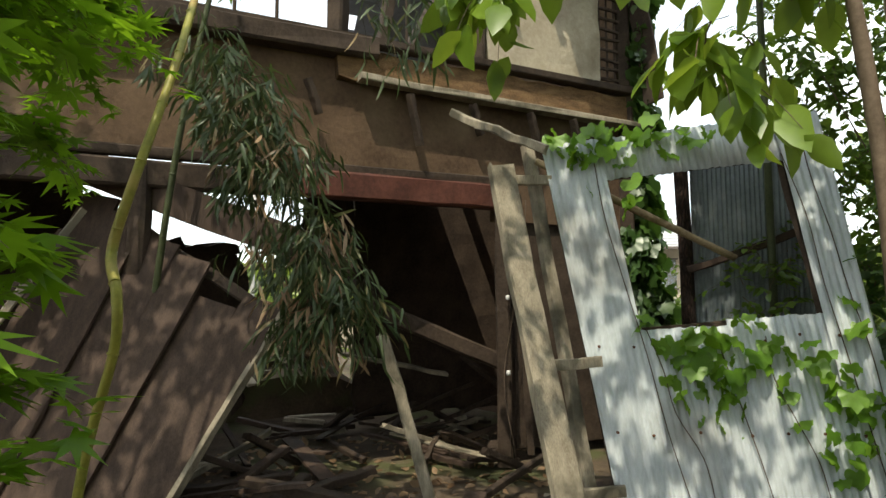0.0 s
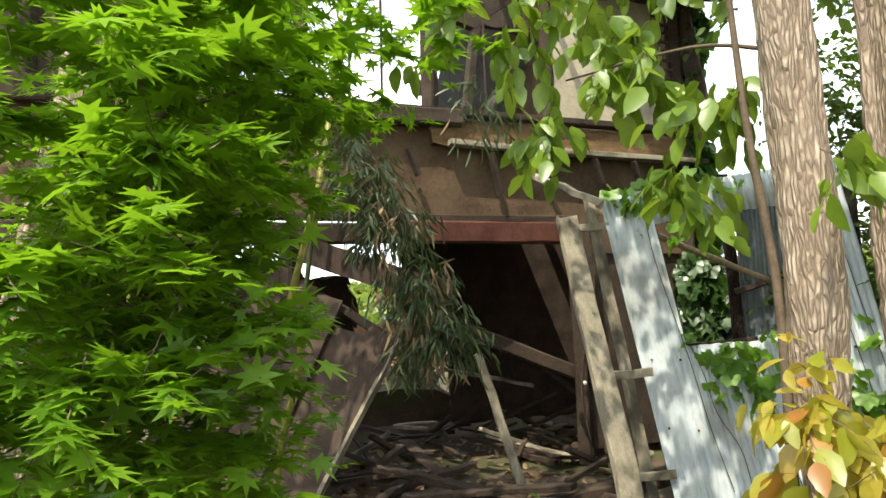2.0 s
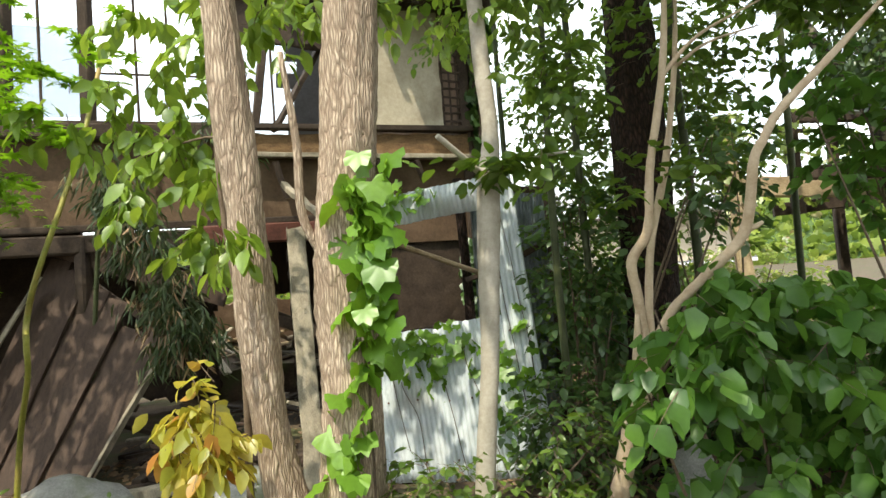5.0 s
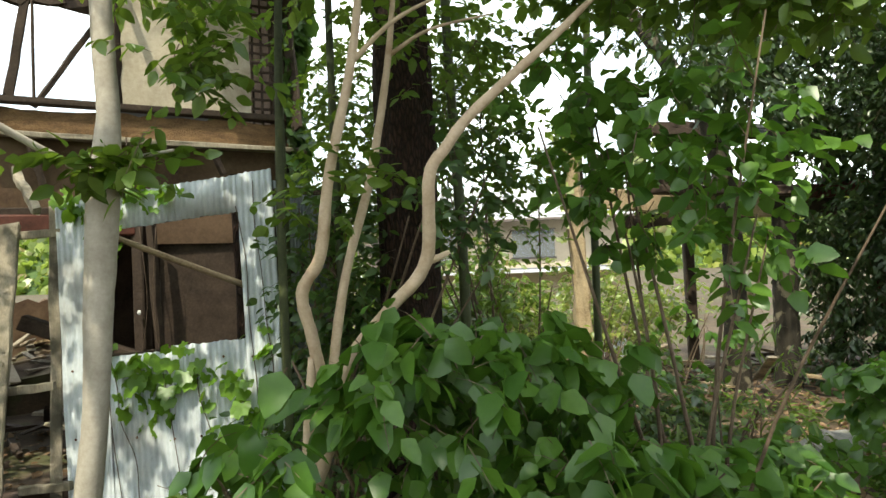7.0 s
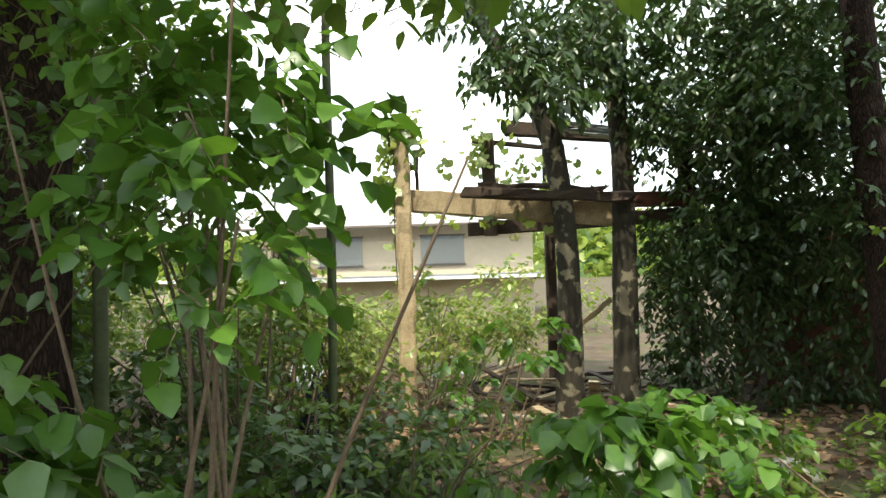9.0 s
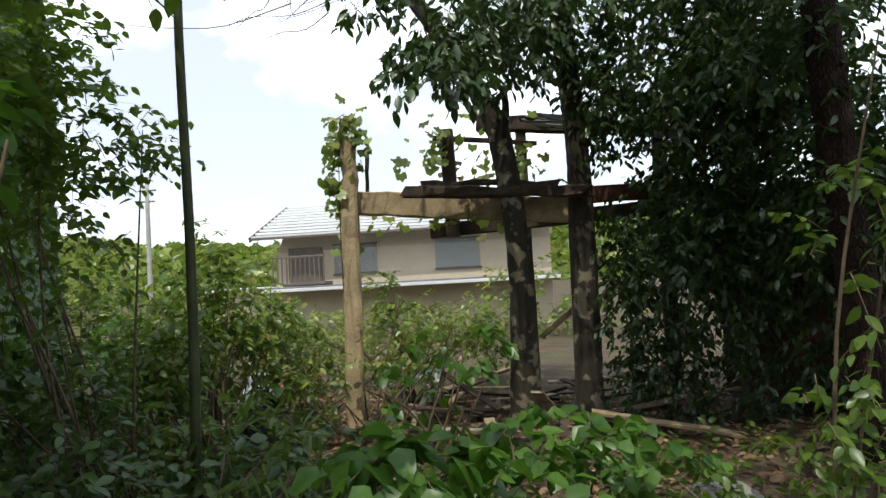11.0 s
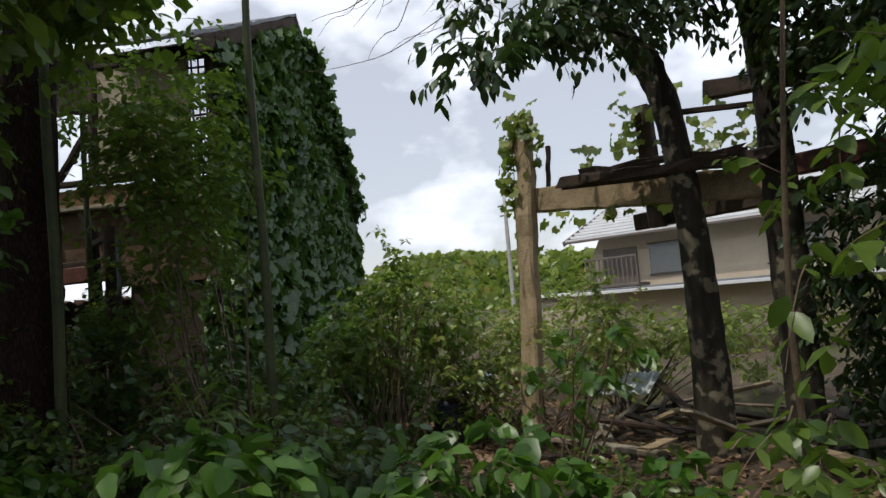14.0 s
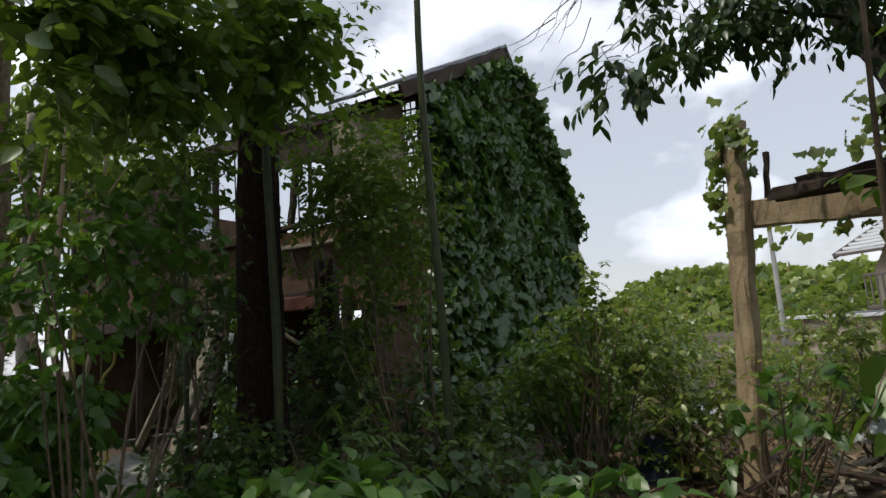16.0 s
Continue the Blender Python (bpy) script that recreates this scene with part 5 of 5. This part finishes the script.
shrub("leafy_bush", "light green bush with a few upright shoots", "bush", [((3.51, 7.07, 1.07), (0.44, 0.33, 0.49), 46), ((3.78, 7.02, 0.62), (0.35, 0.35, 0.35), 34), ((3.26, 6.86, 1.79), (0.39, 0.28, 0.44), 20), ((4.84, 7.59, 0.9), (0.4, 0.34, 0.51), 34)], (3.68, 7.12, 0.27), OVATE, L_SUNNY, 0.105, stems=14, hang=0.5)
shrub("broadleaf_shrub", "slim shrub with broad leaves at the post foot", "shrub", [((5.08, 6.23, 0.83), (0.5, 0.36, 0.43), 10), ((5.67, 6.05, 1.25), (0.5, 0.31, 0.42), 9)], (5.32, 6.12, 0.17), HEART, L_HEART, 0.13, stems=8, hang=0.6)
shrub("leafy_sapling", "light leafy sapling standing in the open plot", "sapling", [((3.16, 6.44, 2.1), (0.42, 0.36, 0.48), 16), ((3.56, 6.58, 1.41), (0.49, 0.37, 0.49), 22), ((2.77, 6.34, 1.33), (0.46, 0.35, 0.58), 26)], (3.13, 6.41, 0.15), OVATE, L_SUNNY, 0.1, stems=8)
shrub("twiggy_bush", "twiggy bush with sparse leaves by the timber frame", "bush", [((4.69, 7.02, 0.99), (0.51, 0.39, 0.58), 22), ((5.15, 7.33, 1.38), (0.43, 0.37, 0.5), 16), ((3.98, 6.62, 0.86), (0.52, 0.39, 0.52), 26)], (4.56, 6.97, 0.16), OVATE, L_SUNNY, 0.095, stems=14)


def bare_twigs():
    t = thing("hanging_twigs", "bare drooping twigs of the leaning tree against the sky", "twigs", (5.22, 6.79, 5.44))
    for _ in range(34):
        p = np.array([rng.uniform(4.0, 5.6), rng.uniform(5.6, 6.9), rng.uniform(4.5, 5.4)])
        pts = [(*p, 0.007)]
        d = np.array([rng.normal(-0.15, 0.14), rng.normal(-0.05, 0.1), -0.16])
        for k in range(4):
            p = p + d + rng.normal(0, 0.05, 3)
            d = d * 0.85 + np.array([rng.normal(0, 0.05), 0, 0.01])
            pts.append((*p, 0.005 - k * 0.001))
        tube("twig", pts, M_TWIG, t, sides=4, steps=3)


bare_twigs()


def ground_plants():
    f = Foliage()
    for x0, x1, y0, y1, n in ((1.5, 3.2, 0.4, 3.0, 110), (3.2, 9.0, 3.0, 6.0, 480), (4.6, 8.6, 2.4, 3.4, 110), (-2.6, 0.6, 1.2, 2.2, 40), (2.0, 4.2, 4.0, 7.0, 160)):
        for _ in range(n):
            x, y = rng.uniform(x0, x1), rng.uniform(y0, y1)
            if noise.noise(Vector((x * 1.1, y * 1.1, 6))) < -0.12:
                continue
            f.spray((x, y, G(x, y)), (rng.normal(0, 0.5), rng.normal(0, 0.5), 1.0), rng.uniform(0.12, 0.4), 7, rng.uniform(0.05, 0.09), 0.2, thick=0.003, hang=0.1)
    t = thing("ground_plants", "low green weeds covering the shaded soil", "undergrowth", (4, 2, 0.3), kind="stuff")
    f.make(t, OVATE, L_SHRUB)


ground_plants()


# ---- ruined timber frame ----
def frame_ruin():
    t = thing("ruined_timber_frame", "remains of a timber house frame, sunlit tan posts and beams", "timber frame", (4.4, 7.0, 0.2))
    beam("post", (4.4, 6.97, 0.12), (4.34, 7.42, 3.62), 0.18, 0.18, M_WOOD_TAN, t, wear=0.012, steps=16, splinter=0.04)
    beam("tie_beam", (4.43, 7.42, 2.69), (6.75, 7.22, 2.45), 0.13, 0.27, M_WOOD_TAN, t, wear=0.009, steps=14)
    beam("rafter", (5.1, 6.86, 2.72), (6.9, 6.95, 2.6), 0.12, 0.11, M_WOOD_DARK, t, wear=0.018, splinter=0.1)
    beam("rafter", (5.3, 7.0, 2.78), (6.6, 7.05, 2.72), 0.16, 0.05, M_WOOD_DARK, t, wear=0.02, splinter=0.12)
    beam("post", (5.4, 8.2, 2.3), (5.38, 8.19, 3.62), 0.17, 0.17, M_WOOD_DARK, t)
    beam("tie_beam", (5.1, 8.35, 2.4), (7.9, 8.2, 2.5), 0.12, 0.18, M_WOOD_DARK, t)
    beam("post", (6.3, 9.35, 0.15), (6.3, 9.35, 3.8), 0.15, 0.15, M_WOOD_DARK, t)
    beam("tie_beam", (5.7, 9.36, 3.95), (7.6, 9.2, 3.72), 0.16, 0.22, M_WOOD_DARK, t, wear=0.01)
    beam("tie_beam", (5.2, 8.3, 3.56), (6.5, 9.3, 3.6), 0.06, 0.06, M_WOOD_DARK, t)
    beam("tie_beam", (6.5, 8.4, 2.72), (8.3, 8.0, 2.7), 0.13, 0.2, M_WOOD_RED, t)
    beam("post", (7.9, 8.2, 0.15), (7.9, 8.2, 3.6), 0.15, 0.15, M_WOOD_DARK, t)
    beam("brace", (4.52, 7.5, 2.6), (4.5, 7.62, 3.3), 0.045, 0.045, M_WOOD_DARK, t)
    for i in range(5):
        y = 9.0 - i * 0.2
        beam("roof_board", (6.45 + rng.uniform(-0.15, 0.15), y, 3.9 - i * 0.07), (8.1, y - 0.5, 3.5 - i * 0.07), 0.26, 0.03, M_WOOD_DARK if i % 2 else M_TIN_GREY, t, wear=0.02, splinter=0.1)
    beam("brace", (6.4, 8.2, 1.05), (6.88, 8.1, 1.45), 0.12, 0.07, M_WOOD_TAN, t, "pale fallen brace")
    verts, faces = beam_mesh((8.6, 8.6, 1.4), (10.6, 7.4, 1.4), 0.1, 2.5, 0.01, 12)
    mesh_part("side_wall", verts, faces, material("red-brown mud wall", (0.06, 0.027, 0.018), (0.15, 0.075, 0.05), 2.5, 0.95, 0.6), t, "red-brown mud wall")
    creeper("creeper_on_post", "yellow-green creeper wrapped round the tan post",
            [((4.34 + dx, 7.3, z), (0, -1, 0), (0.06, 0.07, 0.12), n) for z, dx, n in ((3.6, 0.02, 16), (3.42, -0.12, 20), (3.2, -0.14, 22), (2.98, -0.13, 22), (2.78, -0.12, 16), (3.5, 0.15, 16), (3.25, 0.14, 10), (2.55, -0.1, 10), (2.2, -0.08, 6))] + [((5.3, 8.1, 3.45), (0, -1, 0), (0.12, 0.1, 0.2), 30), ((5.2, 7.3, 2.45), (0, -1, 0), (0.5, 0.06, 0.05), 20), ((6.0, 8.6, 3.1), (0, -1, 0), (0.5, 0.3, 0.3), 110), ((4.95, 7.9, 3.2), (0, -1, 0), (0.2, 0.1, 0.06), 12)], 0.115, (4.4, 7.0, 0.2), L_SUNNY,
            stems=[[(4.46, 6.95, 0.2, 0.008), (4.28, 7.15, 1.8, 0.008), (4.26, 7.3, 3.5, 0.005)]])


frame_ruin()


def stump():
    t = thing("cut_stump", "dark split stump wrapped in torn blue plastic", "stump", (3.41, 6.85, 0.15))
    tube("block", [(3.38, 6.83, 0.15, 0.229), (3.42, 6.85, 0.34, 0.195), (3.47, 6.89, 0.61, 0.172)], M_SACK, t, sides=9, rough=0.1)
    tube("core", [(3.47, 6.89, 0.6, 0.149), (3.48, 6.89, 0.67, 0.126)], M_WOOD_DARK, t, sides=9, rough=0.1)


stump()


def rusty_sheet(corners, label, mat):
    t = thing("fallen_iron_sheet", label, "iron sheet", tuple(corners[0]), "fallen roofing")
    a, b, c = (Vector(q) for q in corners)
    n = 60
    verts, faces = [], []
    nr = (b - a).cross(c - a).normalized()
    for j in range(5):
        for i in range(n + 1):
            verts.append(a + (b - a) * i / n + (c - a) * j / 4 + nr * (0.012 * math.cos(i / n * 2 * math.pi * 10) + 0.02 * noise.noise(Vector((i * 0.1, j, 3)))))
    for j in range(4):
        for i in range(n):
            q = j * (n + 1) + i
            faces.append((q, q + 1, q + n + 2, q + n + 1))
    ob = mesh_part("sheet", verts, faces, mat, t, smooth=True)
    ob.modifiers.new("thickness", 'SOLIDIFY').thickness = 0.003


rusty_sheet(((3.32, 7.43, 0.52), (3.76, 7.58, 0.51), (3.22, 8.15, 0.8)), "rust-red corrugated sheet lying on rubble", M_RUST)
rusty_sheet(((2.94, 7.37, 0.53), (3.36, 7.47, 0.53), (2.82, 8.05, 0.76)), "faded pink-grey corrugated sheet on rubble", M_TIN_WHITE)
rusty_sheet(((4.56, 7.93, 0.55), (5.15, 8.08, 0.55), (4.54, 8.38, 0.73)), "pale iron sheet lying in the litter", M_TIN_WHITE)


def debris(name, label, n, box, longest, mats, group, flat=0.3):
    for i in range(n):
        x, y = rng.uniform(box[0], box[1]), rng.uniform(box[2], box[3])
        L = longest * rng.uniform(0.4, 1.0)
        a = rng.uniform(0, math.pi)
        z = G(x, y) + rng.uniform(0.01, 0.12)
        d = Vector((math.cos(a) * L / 2, math.sin(a) * L / 2, rng.normal(0, flat) * L * 0.3))
        c = Vector((x, y, z + abs(d.z)))
        v, f = beam_mesh(c - d, c + d, rng.uniform(0.04, 0.13), rng.uniform(0.015, 0.05), 0.004, 5, splinter=0.02)
        tagged(mesh_part(name, v, f, mats[i % len(mats)]), label, "board", group)


debris("broken_board", "broken weathered board in the rubble", 44, (4.6, 8.4, 6.4, 9.4), 1.4, (M_WOOD_DARK, M_WOOD_GREY, M_WOOD_BROWN, M_WOOD_TAN), "rubble boards")
debris("broken_board", "broken dark board inside the fallen house", 60, (-2.4, 0.5, 3.6, 6.8), 1.0, (M_WOOD_DARK, M_WOOD_BROWN, M_WOOD_GREY, M_WOOD_DARK), "house rubble boards", 0.5)
debris("broken_board", "broken dark board on the soil by the house", 12, (-1.5, 0.5, 2.4, 3.6), 1.3, (M_WOOD_DARK, M_WOOD_BROWN), "front boards")


def sunlit_rubble():
    # Pale board materials stand in for the sunlight on this heap.
    for i in range(34):
        u, v = rng.uniform(-1.7, 0.0), rng.uniform(3.5, 4.9)
        c = H(u, v, 0.55 + 0.25 * (v - 3.5) + rng.uniform(0, 0.18))
        a, L = rng.uniform(0, math.pi), rng.uniform(0.2, 0.6)
        d = Vector((math.cos(a), math.sin(a), rng.normal(0, 0.25))) * L / 2
        vv, ff = beam_mesh(c - d, c + d, rng.uniform(0.06, 0.2), rng.uniform(0.015, 0.04), 0.004, 4, splinter=0.02)
        tagged(mesh_part("broken_board", vv, ff, (M_WOOD_GREY, M_PLASTER, M_WOOD_TAN)[i % 3]), "broken board coloured pale to look sunlit on the rubble heap", "board", "sunlit rubble")
    tagged(mesh_part("rubble_heap", *loft([[H(u, v, 0.2 + h * (0.45 + 0.2 * (v - 3.4))) for v in (3.4, 3.9, 4.4, 5.0)] + [H(u, v, 0.1) for v in (5.05, 3.35)] for u, h in ((-2.0, 0.3), (-1.5, 0.8), (-0.9, 1.0), (-0.3, 0.9), (0.2, 0.4))]), M_SOIL), "heap of earth and plaster rubble inside the house", "rubble")


sunlit_rubble()


# ---- creeper over the house end ----
def gable_creeper():
    t = thing("gable_creeper", "thick dark creeper covering the house end wall", "creeper", tuple(H(1.6, 1.5, 0.4)))
    wh, aim = [], []
    C, S = H(1.52, 0, 0), HN
    for _ in range(9000):
        v = rng.uniform(-0.15, 5.35)
        top = 5.0 + 0.5 * v if v < 2.75 else 6.4 - 0.97 * (v - 2.75)
        z = 0.4 + (top - 0.3) * rng.uniform(0, 1) ** 0.8
        bulge = 0.1 + 0.16 * (noise.noise(Vector((v * 1.4, z * 1.2, 0))) + 0.5) + 0.12 * max(0.0, 2.6 - z)
        wh.append(C + S * v + HD * bulge * rng.uniform(0.3, 1.2) + Vector((0, 0, z)))
        aim.append((0.5 + rng.normal(0, 0.4), 0.2 + rng.normal(0, 0.4), -0.9))
    for _ in range(1900):
        v = rng.uniform(3.0, 5.5)
        wh.append(C + S * v + HD * (0.16 + rng.normal(0, 0.1)) + Vector((0, 0, 6.5 - 0.97 * (v - 2.75) + rng.normal(0, 0.12) - 0.25 * rng.uniform(0, 1) ** 2)))
        aim.append((rng.normal(0, 0.5), rng.normal(0, 0.5), -0.7))
    for _ in range(350):
        wh.append(H(rng.uniform(1.35, 1.75), rng.uniform(-0.1, 0.1), rng.uniform(0.4, 2.2)))
        aim.append((rng.normal(0, 0.4), -0.5, -0.9))
    size = rng.uniform(0.1, 0.2, len(wh))
    for name, a, b in (("wall_foliage", 0, 9000), ("verge_foliage", 9000, 10900), ("corner_foliage", 10900, len(wh))):
        leaves(name, wh[a:b], aim[a:b], size[a:b], CREEPER, L_IVY, t, 0.3)["kind"] = "stuff"


gable_creeper()


# ---- beyond ----
def far_house():
    t = thing("beige_house", "two-storey beige plaster house with a balcony and grey roof", "house", (3, 23, -0.5))
    B = lambda n, p0, p1, w, h, m, l="": beam(n, p0, p1, w, h, m, t, l, 0.0, 1)
    def block(n, x0, x1, y0, y1, z0, z1, m, l=""):
        return B(n, (x0, (y0 + y1) / 2, (z0 + z1) / 2), (x1, (y0 + y1) / 2, (z0 + z1) / 2), y1 - y0, z1 - z0, m, l)
    block("wall", -1.6, 7.2, 20.4, 26.0, -0.6, 3.4, M_PLASTER_FAR)
    gable = [(-1.62, 20.4, 3.4), (-1.62, 26.0, 3.4), (-1.62, 23.2, 4.55), (-1.5, 20.4, 3.4), (-1.5, 26.0, 3.4), (-1.5, 23.2, 4.55)]
    mesh_part("gable", gable, [(0, 2, 1), (3, 4, 5), (0, 3, 5, 2), (2, 5, 4, 1), (0, 1, 4, 3)], M_PLASTER_FAR, t)
    for i in range(11):
        f = i / 10
        block("roof_course", -2.2, 7.6, 19.75 + f * 3.3, 20.15 + f * 3.3, 3.34 + f * 1.3, 3.42 + f * 1.3, M_ROOF_WHITE)
    for i in range(11):
        f = i / 10
        block("roof_course", -2.2, 7.6, 26.25 - f * 3.1, 26.65 - f * 3.1, 3.34 + f * 1.3, 3.42 + f * 1.3, M_ROOF_WHITE)
    block("gutter", -2.2, 7.6, 19.66, 19.74, 3.28, 3.36, M_RAIL)
    beam("bargeboard", (-2.24, 19.7, 3.3), (-2.24, 23.2, 4.66), 0.05, 0.16, M_RAIL, t, "", 0.0, 1)
    block("porch_roof", -2.0, 7.4, 19.5, 20.42, 1.66, 1.76, M_TILE)
    block("porch_gutter", -2.0, 7.4, 19.42, 19.5, 1.6, 1.7, M_ROOF_WHITE)
    for x in (0.3, 3.6):
        block("window", x, x + 1.4, 20.35, 20.42, 2.1, 3.0, M_GLASS)
        block("window_frame", x - 0.05, x + 1.45, 20.33, 20.4, 2.04, 2.1, M_RAIL)
        block("window_frame", x - 0.05, x + 1.45, 20.33, 20.4, 3.0, 3.05, M_RAIL)
    block("shutter_box", -1.2, -0.1, 20.3, 20.42, 1.85, 3.0, M_RAIL)
    block("balcony_floor", -1.5, 0.2, 19.6, 20.4, 1.78, 1.88, M_RAIL)
    block("balcony_rail", -1.5, 0.2, 19.6, 19.65, 2.65, 2.72, M_RAIL)
    for i in range(12):
        block("baluster", -1.5 + i * 0.15, -1.46 + i * 0.15, 19.61, 19.64, 1.88, 2.66, M_RAIL)
    s = thing("neighbour_house", "low neighbouring house with a grey tiled roof", "house", (-3, 30, -0.5))
    beam("wall", (-3, 31, 1.0), (1, 31, 1.0), 4, 3, M_PLASTER, s, "", 0, 1)
    for i in range(7):
        f = i / 7
        beam("roof_course", (-3.5, 28.6 + f * 2.6, 2.3 + f * 1.2), (1.4, 28.6 + f * 2.6, 2.3 + f * 1.2), 0.5, 0.12, M_TILE, s, "", 0, 1)
    s = thing("pale_shed", "low pale shed far off among bushes", "shed", (-7, 30, -0.5))
    beam("wall", (-9.5, 30, 0.5), (-5, 30, 0.5), 3, 2.2, M_PLASTER, s, "", 0, 1)
    beam("roof", (-9.8, 30, 1.7), (-4.7, 30, 1.7), 3.6, 0.15, M_ROOF_WHITE, s, "", 0, 1)


far_house()


def far_hill():
    t = thing("wooded_hill", "distant hill covered in green woods", "hill", (-20, 130, -2), kind="stuff")
    verts, faces = [], []
    n, m = 60, 16
    for j in range(m + 1):
        for i in range(n + 1):
            x, y = -120 + 240 * i / n, 100 + 60 * j / m
            h = math.sin(math.pi * j / m) * (13 + 8 * noise.noise(Vector((x * 0.015, 3, 0))) + 2 * noise.noise(Vector((x * 0.1, y * 0.1, 2))))
            verts.append((x, y, h - 3))
    for j in range(m):
        for i in range(n):
            a = j * (n + 1) + i
            faces.append((a, a + 1, a + n + 2, a + n + 1))
    mesh_part("slope", verts, faces, material("wooded slope", (0.03, 0.06, 0.02), (0.08, 0.13, 0.04), 0.25, 0.95, 1.0), t)
    wh = []
    for _ in range(9000):
        i, j = rng.uniform(0, n), rng.uniform(0, m * 0.6)
        x, y = -120 + 240 * i / n, 100 + 60 * j / m
        h = math.sin(math.pi * j / m) * (13 + 8 * noise.noise(Vector((x * 0.015, 3, 0))) + 2 * noise.noise(Vector((x * 0.1, y * 0.1, 2))))
        wh.append((x + rng.normal(0, 0.3), y, h - 3 + rng.uniform(0, 1.2)))
    leaves("canopy", wh, rng.normal(0, 1, (len(wh), 3)), rng.uniform(0.8, 2.2, len(wh)), CREEPER, L_SUNNY, t, 2.0)


far_hill()


def hedge(label, clouds, base, mat, size, per=7, length=0.5):
    shrub("sunny_bush", label, "bush", clouds, base, OVATE, mat, size, per=per, length=length, stems=9, thick=0.006)


hedge("sunlit light green bushes on the open plot", [((0.23, 10.68, 1.13), (1.3, 0.8, 0.8), 130), ((1.7, 10.74, 0.9), (0.9, 0.8, 0.7), 90), ((-0.82, 9.86, 1.25), (1, 0.8, 1), 110)], (0.35, 10.6, 0.08), L_SUNNY, 0.12)
hedge("sunlit weedy bushes behind the timber frame", [((4.08, 10.56, 0.87), (0.9, 0.6, 0.5), 90), ((5.58, 10.43, 0.94), (0.9, 0.6, 0.6), 90), ((3.08, 10.4, 0.78), (0.7, 0.5, 0.4), 60)], (4.33, 10.39, 0.12), L_SUNNY, 0.11)
hedge("tall bushes beside the open plot", [((-3.39, 13.58, 1.29), (1.99, 1.19, 1.19), 110), ((-1.04, 16.39, 1.15), (1.98, 1.19, 0.99), 110), ((2.8, 16.4, 0.58), (2.49, 1.19, 0.8), 110), ((6.94, 16.65, 1.1), (2.49, 1.19, 1.29), 120)], (0.4, 15.68, 0.08), L_SUNNY, 0.2, length=0.8)
hedge("dark bushes at the edge of the open plot", [((1.71, 7.69, 1.12), (0.69, 0.49, 0.69), 80), ((0.33, 8.57, 1.33), (0.6, 0.5, 0.7), 60), ((2.94, 9.52, 0.99), (0.5, 0.4, 0.4), 40)], (1.53, 7.88, 0.12), L_SHRUB, 0.1, length=0.35)
hedge("green bushes behind the shutter", [((3.32, 6.97, 1.02), (0.76, 0.65, 0.87), 100), ((2.46, 7.74, 1.31), (0.79, 0.79, 0.89), 110)], (3.08, 7.12, 0.14), L_SHRUB, 0.09, length=0.35)


def utility_pole():
    t = thing("utility_pole", "distant grey utility pole with crossarms", "utility pole", (-17, 38, -0.5))
    tube("shaft", [(-17, 38.2, -0.6, 0.16), (-17, 38.2, 9.2, 0.12)], M_CONCRETE, t, sides=8)
    beam("crossarm", (-17.6, 38.2, 8.3), (-16.4, 38.2, 8.3), 0.08, 0.1, M_RAIL, t)
    beam("crossarm", (-17.5, 38.2, 7.6), (-16.5, 38.2, 7.6), 0.08, 0.1, M_RAIL, t)


utility_pole()


# ---- litter ----
def litter():
    wh, aim = [], []
    for x0, x1, y0, y1, n in ((-2.5, 8.5, 0.2, 3.5, 2800), (4.0, 9.5, 3.5, 9.0, 4600), (2.0, 4.5, 5.0, 9.5, 1900), (-2.5, 0.5, 3.0, 6.0, 600)):
        for _ in range(n):
            x, y = rng.uniform(x0, x1), rng.uniform(y0, y1)
            wh.append((x, y, G(x, y) + rng.uniform(0.004, 0.03)))
            aim.append((rng.normal(), rng.normal(), rng.normal(0, 0.25)))
    ob = leaves("leaf_litter", wh, aim, rng.uniform(0.05, 0.12, len(wh)), OVATE, L_LITTER, None, 0.4)
    tagged(ob, "dry brown fallen leaves strewn on the soil", "leaf litter", kind="stuff")


litter()
